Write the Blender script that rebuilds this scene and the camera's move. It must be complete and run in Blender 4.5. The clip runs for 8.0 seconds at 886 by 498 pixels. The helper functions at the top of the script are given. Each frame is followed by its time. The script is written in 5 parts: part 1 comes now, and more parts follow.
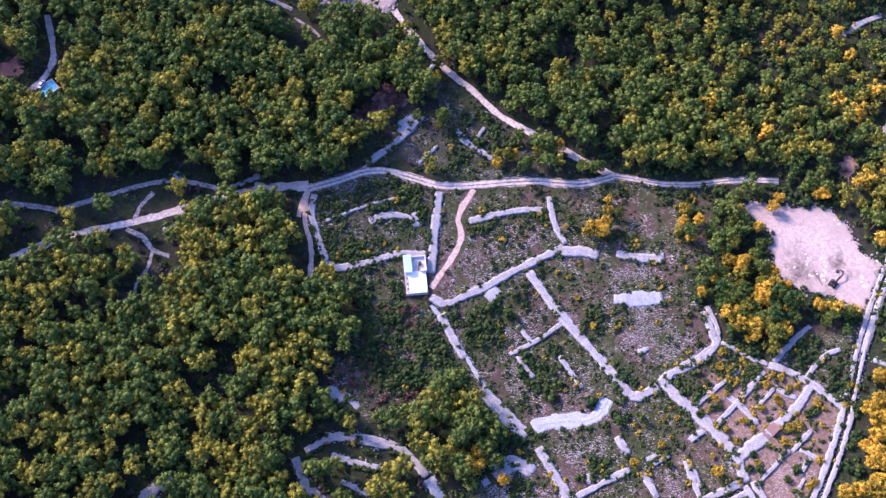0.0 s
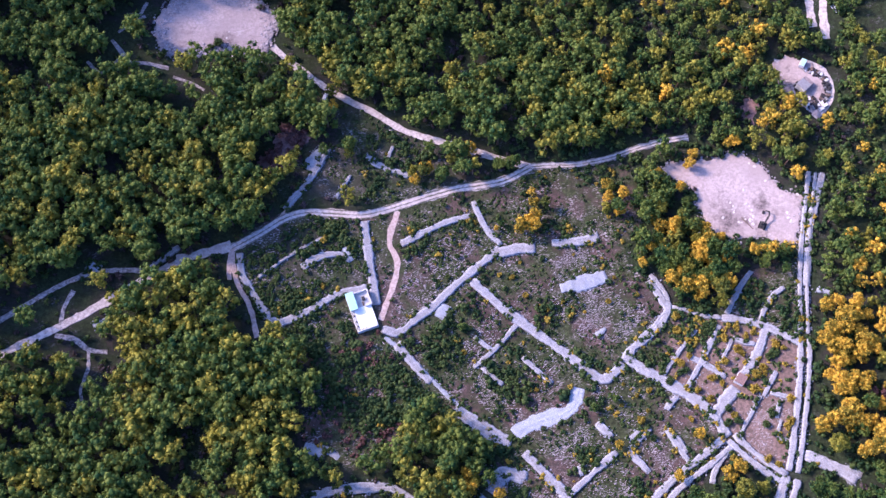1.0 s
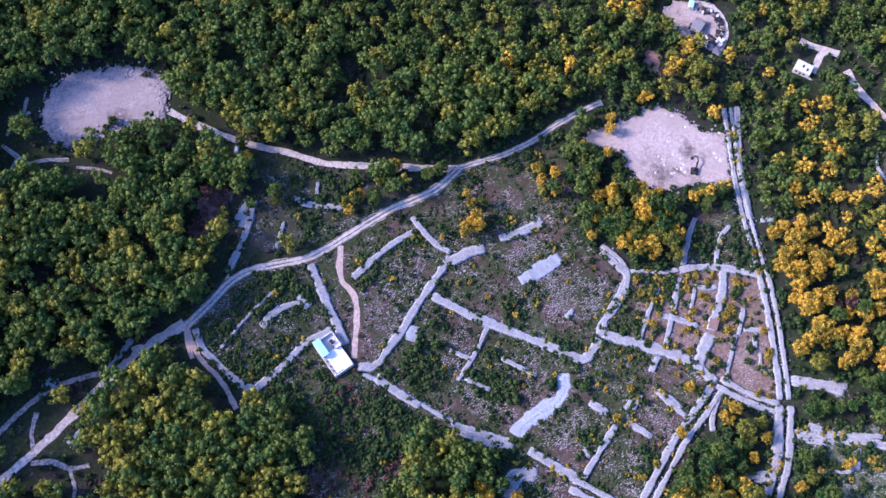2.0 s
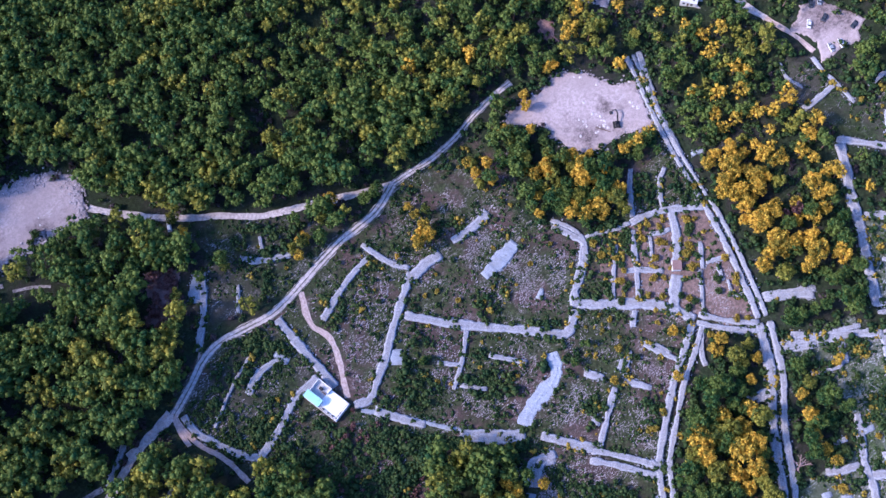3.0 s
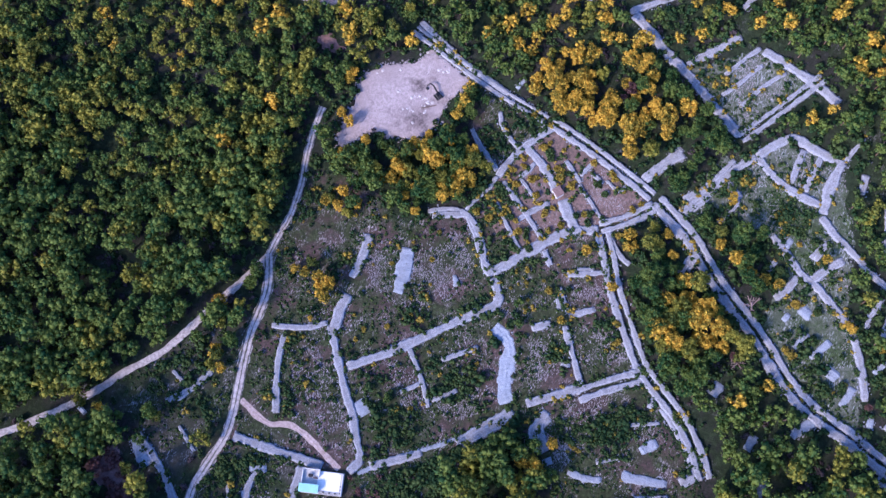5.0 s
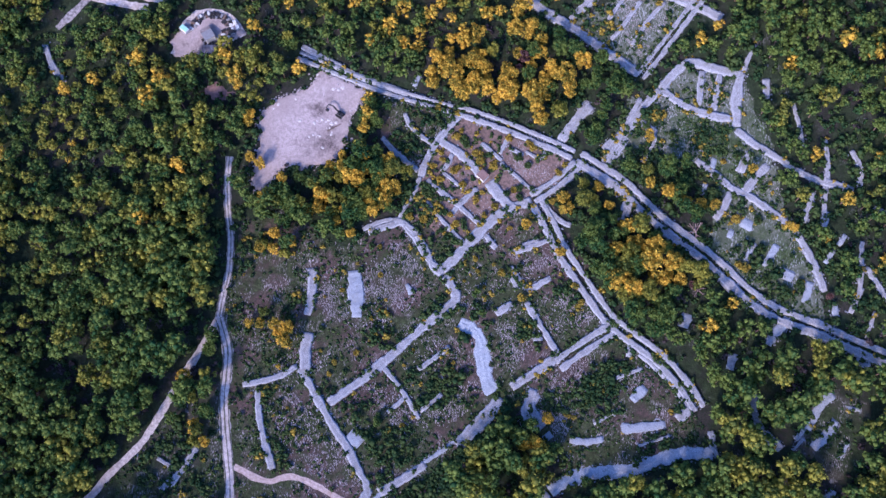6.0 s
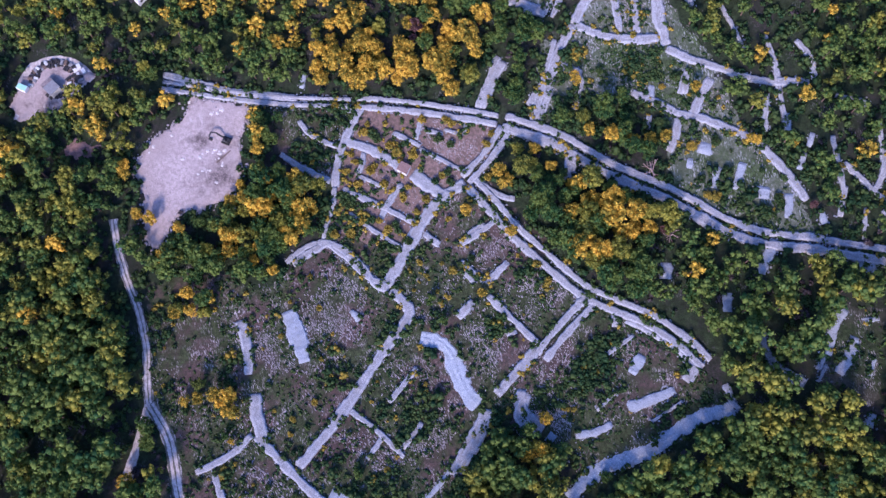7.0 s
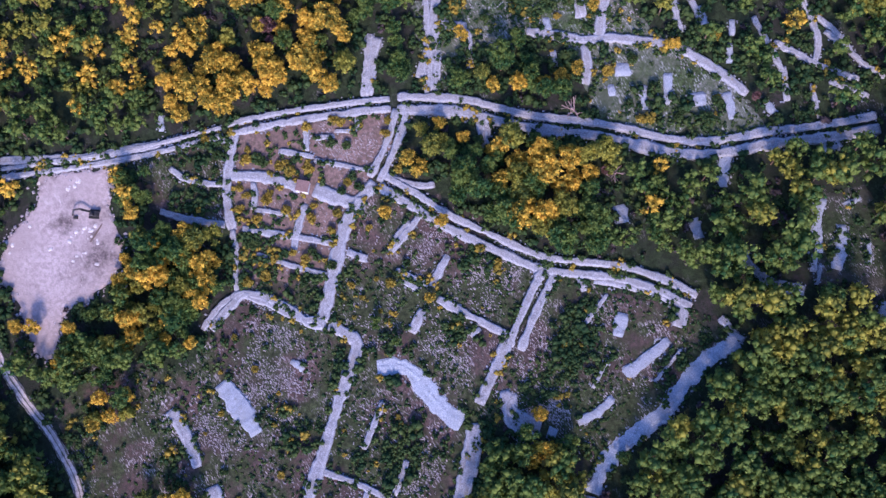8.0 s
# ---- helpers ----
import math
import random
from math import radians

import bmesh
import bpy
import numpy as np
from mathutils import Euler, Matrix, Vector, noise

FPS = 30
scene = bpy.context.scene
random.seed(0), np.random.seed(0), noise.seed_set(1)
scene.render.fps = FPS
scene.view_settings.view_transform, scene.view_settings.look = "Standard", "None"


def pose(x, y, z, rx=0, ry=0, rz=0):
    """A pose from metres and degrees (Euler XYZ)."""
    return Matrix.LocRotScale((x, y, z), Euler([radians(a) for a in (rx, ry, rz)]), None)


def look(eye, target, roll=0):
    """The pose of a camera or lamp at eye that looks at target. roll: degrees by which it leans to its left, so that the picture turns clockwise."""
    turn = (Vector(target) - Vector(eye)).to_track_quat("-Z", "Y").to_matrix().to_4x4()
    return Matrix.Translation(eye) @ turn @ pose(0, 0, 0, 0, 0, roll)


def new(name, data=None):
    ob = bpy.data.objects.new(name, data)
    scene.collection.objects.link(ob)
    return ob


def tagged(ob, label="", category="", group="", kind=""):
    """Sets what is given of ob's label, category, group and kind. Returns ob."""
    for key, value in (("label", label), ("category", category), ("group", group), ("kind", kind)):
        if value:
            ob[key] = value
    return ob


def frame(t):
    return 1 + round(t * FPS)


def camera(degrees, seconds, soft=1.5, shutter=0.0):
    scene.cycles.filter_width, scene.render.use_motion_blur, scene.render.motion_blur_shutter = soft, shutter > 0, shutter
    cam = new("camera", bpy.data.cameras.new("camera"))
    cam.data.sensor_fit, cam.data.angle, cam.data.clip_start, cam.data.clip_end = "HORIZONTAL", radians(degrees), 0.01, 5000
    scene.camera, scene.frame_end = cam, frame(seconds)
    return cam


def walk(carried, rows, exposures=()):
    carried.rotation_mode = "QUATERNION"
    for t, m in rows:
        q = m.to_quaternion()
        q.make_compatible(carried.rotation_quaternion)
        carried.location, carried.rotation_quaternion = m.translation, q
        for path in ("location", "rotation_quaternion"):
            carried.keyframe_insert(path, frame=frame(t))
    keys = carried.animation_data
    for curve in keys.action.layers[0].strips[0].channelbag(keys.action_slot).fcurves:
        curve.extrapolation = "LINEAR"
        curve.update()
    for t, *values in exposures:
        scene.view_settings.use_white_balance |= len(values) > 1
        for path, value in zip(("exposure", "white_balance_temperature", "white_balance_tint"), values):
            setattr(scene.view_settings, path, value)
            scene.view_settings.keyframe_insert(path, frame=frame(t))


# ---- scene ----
cam = camera(47.22, 8.0, soft=1.5)
PATH = [
    (0, (5.35, -61.50, 244.17), (-4.30, 16.79, 60.39), -1.12),
    (0.5, (-1.14, -54.84, 245.85), (0.30, 21.43, 60.97), -0.16),
    (1, (-6.68, -47.42, 246.93), (4.87, 25.19, 60.93), 0.59),
    (1.5, (-11.34, -39.55, 248.00), (9.01, 28.12, 60.90), 1.02),
    (3, (-21.11, -15.67, 254.50), (19.57, 31.76, 64.51), -0.30),
    (3.5, (-22.41, -9.87, 254.97), (23.28, 30.88, 64.57), -0.12),
    (4, (-23.14, -4.59, 255.28), (26.82, 29.03, 64.56), 0.03),
    (4.5, (-23.45, 0.26, 255.88), (29.93, 26.23, 64.89), 0.03),
    (5.8, (-18.97, 10.59, 257.02), (36.66, 15.78, 64.98), 0.52),
    (6, (-18.28, 12.17, 257.20), (37.12, 14.00, 65.03), 0.18),
    (6.1, (-16.78, 12.50, 254.20), (38.29, 12.91, 61.93), 0.25),
    (6.2, (-15.28, 12.82, 251.20), (39.42, 11.83, 58.83), 0.32),
    (6.3, (-13.78, 13.15, 248.20), (40.51, 10.76, 55.73), 0.38),
    (6.4, (-12.29, 13.48, 245.21), (41.56, 9.70, 52.63), 0.43),
    (6.5, (-10.79, 13.80, 242.21), (42.58, 8.66, 49.53), 0.47),
    (6.6, (-9.30, 13.87, 238.93), (43.56, 7.33, 46.15), 0.45),
    (6.7, (-7.82, 13.94, 235.65), (44.50, 6.02, 42.77), 0.42),
    (6.8, (-6.33, 14.00, 232.37), (45.41, 4.73, 39.40), 0.37),
    (6.9, (-4.85, 14.07, 229.09), (46.28, 3.45, 36.02), 0.32),
    (7, (-3.36, 14.14, 225.80), (47.12, 2.19, 32.65), 0.26),
    (7.1, (-2.21, 13.96, 222.89), (47.69, 0.68, 29.67), 0.18),
    (7.2, (-1.06, 13.77, 219.97), (48.22, -0.81, 26.69), 0.09),
    (7.3, (0.09, 13.59, 217.06), (48.72, -2.28, 23.71), -0.01),
    (7.4, (1.24, 13.40, 214.14), (49.19, -3.74, 20.74), -0.11),
    (7.5, (2.39, 13.22, 211.23), (49.62, -5.18, 17.76), -0.22),
    (7.6, (3.27, 12.85, 208.52), (49.79, -6.78, 15.00), -0.36),
    (7.7, (4.15, 12.47, 205.81), (49.93, -8.36, 12.24), -0.49),
    (7.8, (5.03, 12.10, 203.10), (50.04, -9.92, 9.48), -0.64),
    (7.9, (5.91, 11.73, 200.39), (50.12, -11.47, 6.72), -0.79),
    (8, (6.79, 11.36, 197.68), (50.17, -12.99, 3.97), -0.95),
]
walk(cam, [(t, look(eye, target, roll)) for t, eye, target, roll in PATH],
     [(0, 1.75, 4850, 37), (1.5, 1.52, 4560, 30), (3.5, 1.25, 4280, 24), (6, 1.06, 4300, 26), (8, 1.1, 4420, 30)])

# ---- world, sun ----
SUN_FROM = Vector((-0.85, 0.50, 0.0)).normalized()
SUN_ELEV = radians(32)
world = bpy.data.worlds.new("dusk_sky")
scene.world = world
world.use_nodes = True
wn = world.node_tree.nodes
sky = wn.new("ShaderNodeTexSky")
sky.sky_type = "NISHITA"
sky.sun_disc = False
sky.sun_elevation = SUN_ELEV
sky.sun_rotation = math.atan2(SUN_FROM.x, SUN_FROM.y)
sky.air_density = 1.0
sky.ozone_density = 1.5
sky.dust_density = 3.0
wn["Background"].inputs["Strength"].default_value = 0.105
world.node_tree.links.new(sky.outputs[0], wn["Background"].inputs["Color"])
sun_data = bpy.data.lights.new("low_sun", "SUN")
sun_data.energy = 2.8
sun_data.angle = radians(8)
sun_data.color = (1.0, 0.64, 0.30)
sun = new("low_sun", sun_data)
d = SUN_FROM * math.cos(SUN_ELEV) + Vector((0, 0, math.sin(SUN_ELEV)))
sun.matrix_world = look(d * 500, (0, 0, 0))


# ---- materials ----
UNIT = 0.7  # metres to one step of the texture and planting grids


def material(name, rough=0.9):
    m = bpy.data.materials.new(name)
    m.use_nodes = True
    b = m.node_tree.nodes["Principled BSDF"]
    b.inputs["Roughness"].default_value = rough
    b.inputs["Specular IOR Level"].default_value = 0.25
    return m, m.node_tree.nodes, m.node_tree.links, b


def coords(nodes, links, scale):
    t = nodes.new("ShaderNodeNewGeometry")
    v = nodes.new("ShaderNodeVectorMath")
    v.operation = "SCALE"
    v.inputs["Scale"].default_value = scale / UNIT
    links.new(t.outputs["Position"], v.inputs[0])
    return v.outputs[0]


def noise_node(nodes, links, scale, detail=4.0, rough=0.6):
    n = nodes.new("ShaderNodeTexNoise")
    n.inputs["Scale"].default_value = 1.0
    n.inputs["Detail"].default_value = detail
    n.inputs["Roughness"].default_value = rough
    links.new(coords(nodes, links, scale), n.inputs["Vector"])
    return n.outputs["Fac"]


def ramp(nodes, links, fac, stops):
    r = nodes.new("ShaderNodeValToRGB")
    el = r.color_ramp.elements
    while len(el) < len(stops):
        el.new(0.5)
    for e, (pos, col) in zip(el, stops):
        e.position = pos
        e.color = (*col, 1.0)
    links.new(fac, r.inputs[0])
    return r.outputs[0]


def mix(nodes, links, fac, a, b, kind="MIX"):
    x = nodes.new("ShaderNodeMix")
    x.data_type = "RGBA"
    x.blend_type = kind
    if isinstance(fac, float):
        x.inputs[0].default_value = fac
    else:
        links.new(fac, x.inputs[0])
    for socket, val in ((x.inputs[6], a), (x.inputs[7], b)):
        if isinstance(val, tuple):
            socket.default_value = (*val, 1.0)
        else:
            links.new(val, socket)
    return x.outputs[2]


def bump(nodes, links, fac, bsdf, strength, dist):
    b = nodes.new("ShaderNodeBump")
    b.inputs["Strength"].default_value = strength
    b.inputs["Distance"].default_value = dist
    links.new(fac, b.inputs["Height"])
    links.new(b.outputs[0], bsdf.inputs["Normal"])


def earth(name, broad, fine, speck=None, amount=0.62, rough=0.95, size=2.6, broad_scale=0.05, grass=None, cover=0.5):
    """Soil: two tones in broad patches, fine grain, and pale stones strewn over it in drifts."""
    m, n, l, b = material(name, rough)
    col = ramp(n, l, noise_node(n, l, broad_scale, 5), [(0.35, broad[0]), (0.65, broad[1])])
    col = mix(n, l, ramp(n, l, noise_node(n, l, 0.9, 6, 0.7), [(0.42, (0, 0, 0)), (0.58, (1, 1, 1))]), col, fine)
    if grass:
        tufts = ramp(n, l, noise_node(n, l, 0.055, 7, 0.68), [(cover - 0.05, (1, 1, 1)), (cover + 0.05, (0, 0, 0))])
        col = mix(n, l, tufts, col, ramp(n, l, noise_node(n, l, 0.8, 6, 0.8), [(0.38, tuple(c * 0.4 for c in grass)), (0.52, grass), (0.66, tuple(c * 2.0 for c in grass))]))
    if speck:
        bed = n.new("ShaderNodeMapping")
        bed.inputs["Rotation"].default_value = (0, 0, -0.2)
        bed.inputs["Scale"].default_value = (0.42 * size, 1.25 * size, 0.42 * size)
        l.new(coords(n, l, 1.0), bed.inputs["Vector"])
        grain = n.new("ShaderNodeTexNoise")
        grain.inputs["Scale"].default_value = 1.0
        grain.inputs["Detail"].default_value = 3.0
        l.new(bed.outputs[0], grain.inputs["Vector"])
        stones = ramp(n, l, grain.outputs["Fac"], [(0.54, (0, 0, 0)), (0.62, (1, 1, 1))])
        drift = ramp(n, l, noise_node(n, l, 0.16, 5, 0.65), [(amount - 0.12, (0, 0, 0)), (amount + 0.06, (1, 1, 1))])
        col = mix(n, l, mix(n, l, 1.0, stones, drift, "MULTIPLY"), col, speck)
    l.new(col, b.inputs["Base Color"])
    bump(n, l, noise_node(n, l, 1.7, 6, 0.7), b, 0.6, 0.25)
    return m


def stone(name, light, dark, joint, size, stain):
    """Dry stone: pale blocks of several greys with dark joints, stained in broad patches."""
    m, n, l, b = material(name, 0.92)
    v = n.new("ShaderNodeTexVoronoi")
    v.inputs["Scale"].default_value = 1.0
    l.new(coords(n, l, size), v.inputs["Vector"])
    e = n.new("ShaderNodeTexVoronoi")
    e.feature = "DISTANCE_TO_EDGE"
    e.inputs["Scale"].default_value = 1.0
    l.new(coords(n, l, size), e.inputs["Vector"])
    sep = n.new("ShaderNodeSeparateColor")
    l.new(v.outputs["Color"], sep.inputs[0])
    col = mix(n, l, sep.outputs[0], light, dark)
    col = mix(n, l, ramp(n, l, e.outputs["Distance"], [(0.02, (1, 1, 1)), (0.11, (0, 0, 0))]), col, joint)
    col = mix(n, l, ramp(n, l, noise_node(n, l, 0.25, 6, 0.7), [(0.5, (0, 0, 0)), (0.72, (1, 1, 1))]), col, stain)
    col = mix(n, l, ramp(n, l, noise_node(n, l, 0.85, 5, 0.75), [(0.56, (0, 0, 0)), (0.70, (1, 1, 1))]), col, tuple(c * 0.55 for c in stain))
    l.new(col, b.inputs["Base Color"])
    bump(n, l, e.outputs["Distance"], b, 0.45, 0.15)
    return m


def foliage(name, shades, rough=0.75, spread=0.34, bias=-0.08):
    """Needles and leaves: tone by tree and by tuft, a little light passing through."""
    m, n, l, b = material(name, rough)
    g = n.new("ShaderNodeNewGeometry")
    oi = n.new("ShaderNodeObjectInfo")
    tree = n.new("ShaderNodeMath")
    tree.operation = "MULTIPLY_ADD"
    tree.inputs[1].default_value = 1.35
    tree.inputs[2].default_value = bias
    l.new(noise_node(n, l, 0.13, 4, 0.75), tree.inputs[0])
    a = n.new("ShaderNodeMath")
    a.operation = "MULTIPLY_ADD"
    a.inputs[1].default_value = spread
    l.new(g.outputs["Random Per Island"], a.inputs[0])
    l.new(tree.outputs[0], a.inputs[2])
    s = n.new("ShaderNodeMath")
    s.operation = "MULTIPLY_ADD"
    s.inputs[1].default_value = 0.2
    l.new(oi.outputs["Random"], s.inputs[0])
    l.new(a.outputs[0], s.inputs[2])
    col = ramp(n, l, s.outputs[0], [(0.40, shades[0]), (0.72, shades[1]), (1.0, shades[2])])
    l.new(col, b.inputs["Base Color"])
    tr = n.new("ShaderNodeBsdfTranslucent")
    l.new(col, tr.inputs["Color"])
    mx = n.new("ShaderNodeMixShader")
    mx.inputs[0].default_value = 0.4
    l.new(b.outputs[0], mx.inputs[1])
    l.new(tr.outputs[0], mx.inputs[2])
    l.new(mx.outputs[0], n["Material Output"].inputs["Surface"])
    return m


def plain(name, colour, rough=0.6, metal=0.0, wear=0.12, scale=1.5):
    m, n, l, b = material(name, rough)
    b.inputs["Metallic"].default_value = metal
    worn = tuple(c * (1 - wear) + 0.3 * wear for c in colour)
    col = ramp(n, l, noise_node(n, l, scale, 6, 0.7), [(0.35, tuple(c * (1 - wear) for c in colour)), (0.6, colour), (0.8, worn)])
    l.new(col, b.inputs["Base Color"])
    return m


# Soil colour is near black: the shade under the pines is painted in.
GROUND = earth("shaded_forest_floor", ((0.016, 0.016, 0.015), (0.038, 0.032, 0.032)), (0.014, 0.018, 0.011), (0.20, 0.19, 0.21), 0.68, grass=(0.018, 0.027, 0.011), cover=0.54)
FIELD = earth("stony_soil", ((0.048, 0.032, 0.030), (0.116, 0.076, 0.070)), (0.044, 0.036, 0.029), (0.38, 0.34, 0.36), 0.60, size=2.4, broad_scale=0.035, grass=(0.034, 0.042, 0.017), cover=0.53)
MEADOW = earth("rough_grass", ((0.034, 0.036, 0.026), (0.062, 0.058, 0.046)), (0.036, 0.036, 0.026), (0.32, 0.30, 0.32), 0.60, size=2.2, grass=(0.024, 0.034, 0.013), cover=0.50)
GARDEN_SOIL = earth("garden_soil", ((0.135, 0.090, 0.078), (0.200, 0.138, 0.122)), (0.100, 0.075, 0.060), (0.34, 0.30, 0.31), 0.64, size=2.2, grass=(0.050, 0.050, 0.024), cover=0.42)
SCREE = earth("pale_scrub_soil", ((0.075, 0.088, 0.062), (0.145, 0.150, 0.125)), (0.060, 0.072, 0.042), (0.31, 0.32, 0.33), 0.54, size=1.9, grass=(0.046, 0.064, 0.024), cover=0.46)
GRAVEL = earth("quarry_gravel", ((0.30, 0.252, 0.25), (0.41, 0.35, 0.35)), (0.29, 0.242, 0.238), (0.47, 0.42, 0.42), 0.66, size=0.8, broad_scale=0.07, grass=(0.16, 0.13, 0.13), cover=0.43)
DIRT = earth("track_dirt", ((0.42, 0.375, 0.37), (0.58, 0.53, 0.52)), (0.31, 0.275, 0.26), (0.52, 0.50, 0.50), 0.6)
PATH_DIRT = earth("path_dirt", ((0.40, 0.31, 0.28), (0.50, 0.41, 0.38)), (0.32, 0.25, 0.22))
TRAIL = earth("trail_dirt", ((0.26, 0.235, 0.24), (0.40, 0.37, 0.38)), (0.12, 0.11, 0.11), (0.40, 0.38, 0.40), 0.55)
VERGE = earth("track_verge", ((0.12, 0.11, 0.10), (0.22, 0.20, 0.19)), (0.08, 0.085, 0.05))
WALL = stone("dry_stone", (0.37, 0.375, 0.41), (0.29, 0.295, 0.33), (0.19, 0.195, 0.22), 2.2, (0.25, 0.25, 0.27))
FILL = stone("wall_rubble_fill", (0.33, 0.33, 0.355), (0.24, 0.24, 0.265), (0.16, 0.16, 0.175), 1.5, (0.20, 0.19, 0.19))
HEAP = stone("cleared_stones", (0.33, 0.36, 0.42), (0.26, 0.28, 0.33), (0.18, 0.19, 0.22), 2.8, (0.22, 0.23, 0.25))
ROCK = stone("bare_limestone", (0.38, 0.41, 0.48), (0.31, 0.34, 0.40), (0.22, 0.24, 0.28), 1.6, (0.24, 0.26, 0.29))
PINE = foliage("pine_needles", ((0.009, 0.036, 0.014), (0.036, 0.092, 0.024), (0.150, 0.200, 0.034)))
# Gold paints warm low sunlight into the needles of some pines.
GOLD = foliage("sunlit_gold_needles", ((0.030, 0.055, 0.012), (0.270, 0.225, 0.022), (0.720, 0.480, 0.034)), spread=0.55, bias=-0.17)
# Pine needles with the yellow of sunlit crowns put into their colour.
LEMON = foliage("sunlit_yellow_needles", ((0.020, 0.048, 0.012), (0.095, 0.125, 0.022), (0.320, 0.305, 0.034)))
OLIVE = foliage("scrub_leaves", ((0.009, 0.032, 0.013), (0.028, 0.064, 0.020), (0.080, 0.118, 0.030)))
STRAW = foliage("yellow_scrub_leaves", ((0.075, 0.085, 0.016), (0.230, 0.195, 0.024), (0.420, 0.310, 0.034)))
BRUSH = foliage("leafless_twigs", ((0.028, 0.023, 0.026), (0.060, 0.047, 0.051), (0.110, 0.088, 0.092)))
RUBBLE = stone("field_stones", (0.42, 0.38, 0.40), (0.25, 0.22, 0.24), (0.22, 0.20, 0.21), 0.9, (0.24, 0.21, 0.22))
TUMBLE = stone("fallen_stones", (0.34, 0.35, 0.41), (0.22, 0.23, 0.27), (0.16, 0.16, 0.19), 0.9, (0.17, 0.175, 0.18))
RUST = foliage("dead_needles", ((0.06, 0.034, 0.034), (0.13, 0.070, 0.068), (0.22, 0.120, 0.110)))
BARK = plain("bark", (0.16, 0.11, 0.085), 0.95, wear=0.3, scale=3)

# ---- the lie of the land ----
SLOPES = ((0, 0, -10.105), (0, 1, -2.551), (0, 2, 4.961), (0, 3, -0.201), (1, 0, 9.696), (1, 1, -0.242), (1, 2, 0.186), (2, 0, 8.177), (2, 1, -0.099), (3, 0, -0.301))


def height(x, y):
    """The floor of a shallow valley, which rises all round to a low ridge and sinks again beyond it."""
    u, v = (x - 50.98) / 100.0, (y - 29.13) / 100.0
    r = np.hypot(u, v) + 1e-9
    k = np.minimum(1.0, 1.98 / r)
    beyond = np.maximum(0.0, r - 1.98)
    return sum(c * (u * k) ** i * (v * k) ** j for i, j, c in SLOPES) / (1.0 + (beyond / 0.7) ** 2)


def mesh_object(name, verts, faces, mats, parent=None, slots=None, smooth=False):
    """One mesh object from arrays: faces is (n, 3) or (n, 4)."""
    verts, faces = np.asarray(verts, np.float32), np.asarray(faces, np.int32)
    me = bpy.data.meshes.new(name)
    n, k = faces.shape
    me.vertices.add(len(verts))
    me.vertices.foreach_set("co", verts.ravel())
    me.loops.add(n * k)
    me.loops.foreach_set("vertex_index", faces.ravel())
    me.polygons.add(n)
    me.polygons.foreach_set("loop_start", np.arange(0, n * k, k, dtype=np.int32))
    me.polygons.foreach_set("use_smooth", np.full(n, smooth))
    for m in mats:
        me.materials.append(m)
    if slots is not None:
        me.polygons.foreach_set("material_index", np.asarray(slots, np.int32))
    me.update(calc_edges=True)
    me.validate()
    ob = new(name, me)
    if parent is not None:
        ob.parent = parent
    return ob


def part(name, bm, mat, parent, label=""):
    """A bmesh as one mesh object under a thing or a part."""
    me = bpy.data.meshes.new(name)
    bm.to_mesh(me)
    bm.free()
    me.materials.append(mat)
    ob = new(name, me)
    ob.parent = parent
    if label:
        ob["label"] = label
    return ob


RNG = np.random.default_rng(7)


def wobble(p, scale, seed=0.0):
    return noise.noise(Vector((p[0] * scale / UNIT, p[1] * scale / UNIT, seed)))


def resample(points, step, soften=2):
    """A polyline with its corners a little rounded, as evenly spaced places."""
    p = np.array(points, float)
    for _ in range(soften if len(p) > 2 else 0):
        q = [p[0]]
        for a, b in zip(p[:-1], p[1:]):
            q += [a * 0.8 + b * 0.2, a * 0.2 + b * 0.8]
        p = np.array(q + [p[-1]])
    s = np.r_[0, np.cumsum(np.linalg.norm(np.diff(p, axis=0), axis=1))]
    n = max(2, int(s[-1] / step) + 1)
    at = np.linspace(0, s[-1], n)
    line = np.stack([np.interp(at, s, p[:, k]) for k in (0, 1)], 1)
    run = np.gradient(line, axis=0)
    run /= np.linalg.norm(run, axis=1, keepdims=True) + 1e-9
    return line, np.stack([-run[:, 1], run[:, 0]], 1)


BLOCKED, EDGES, VERGES = [], [], []


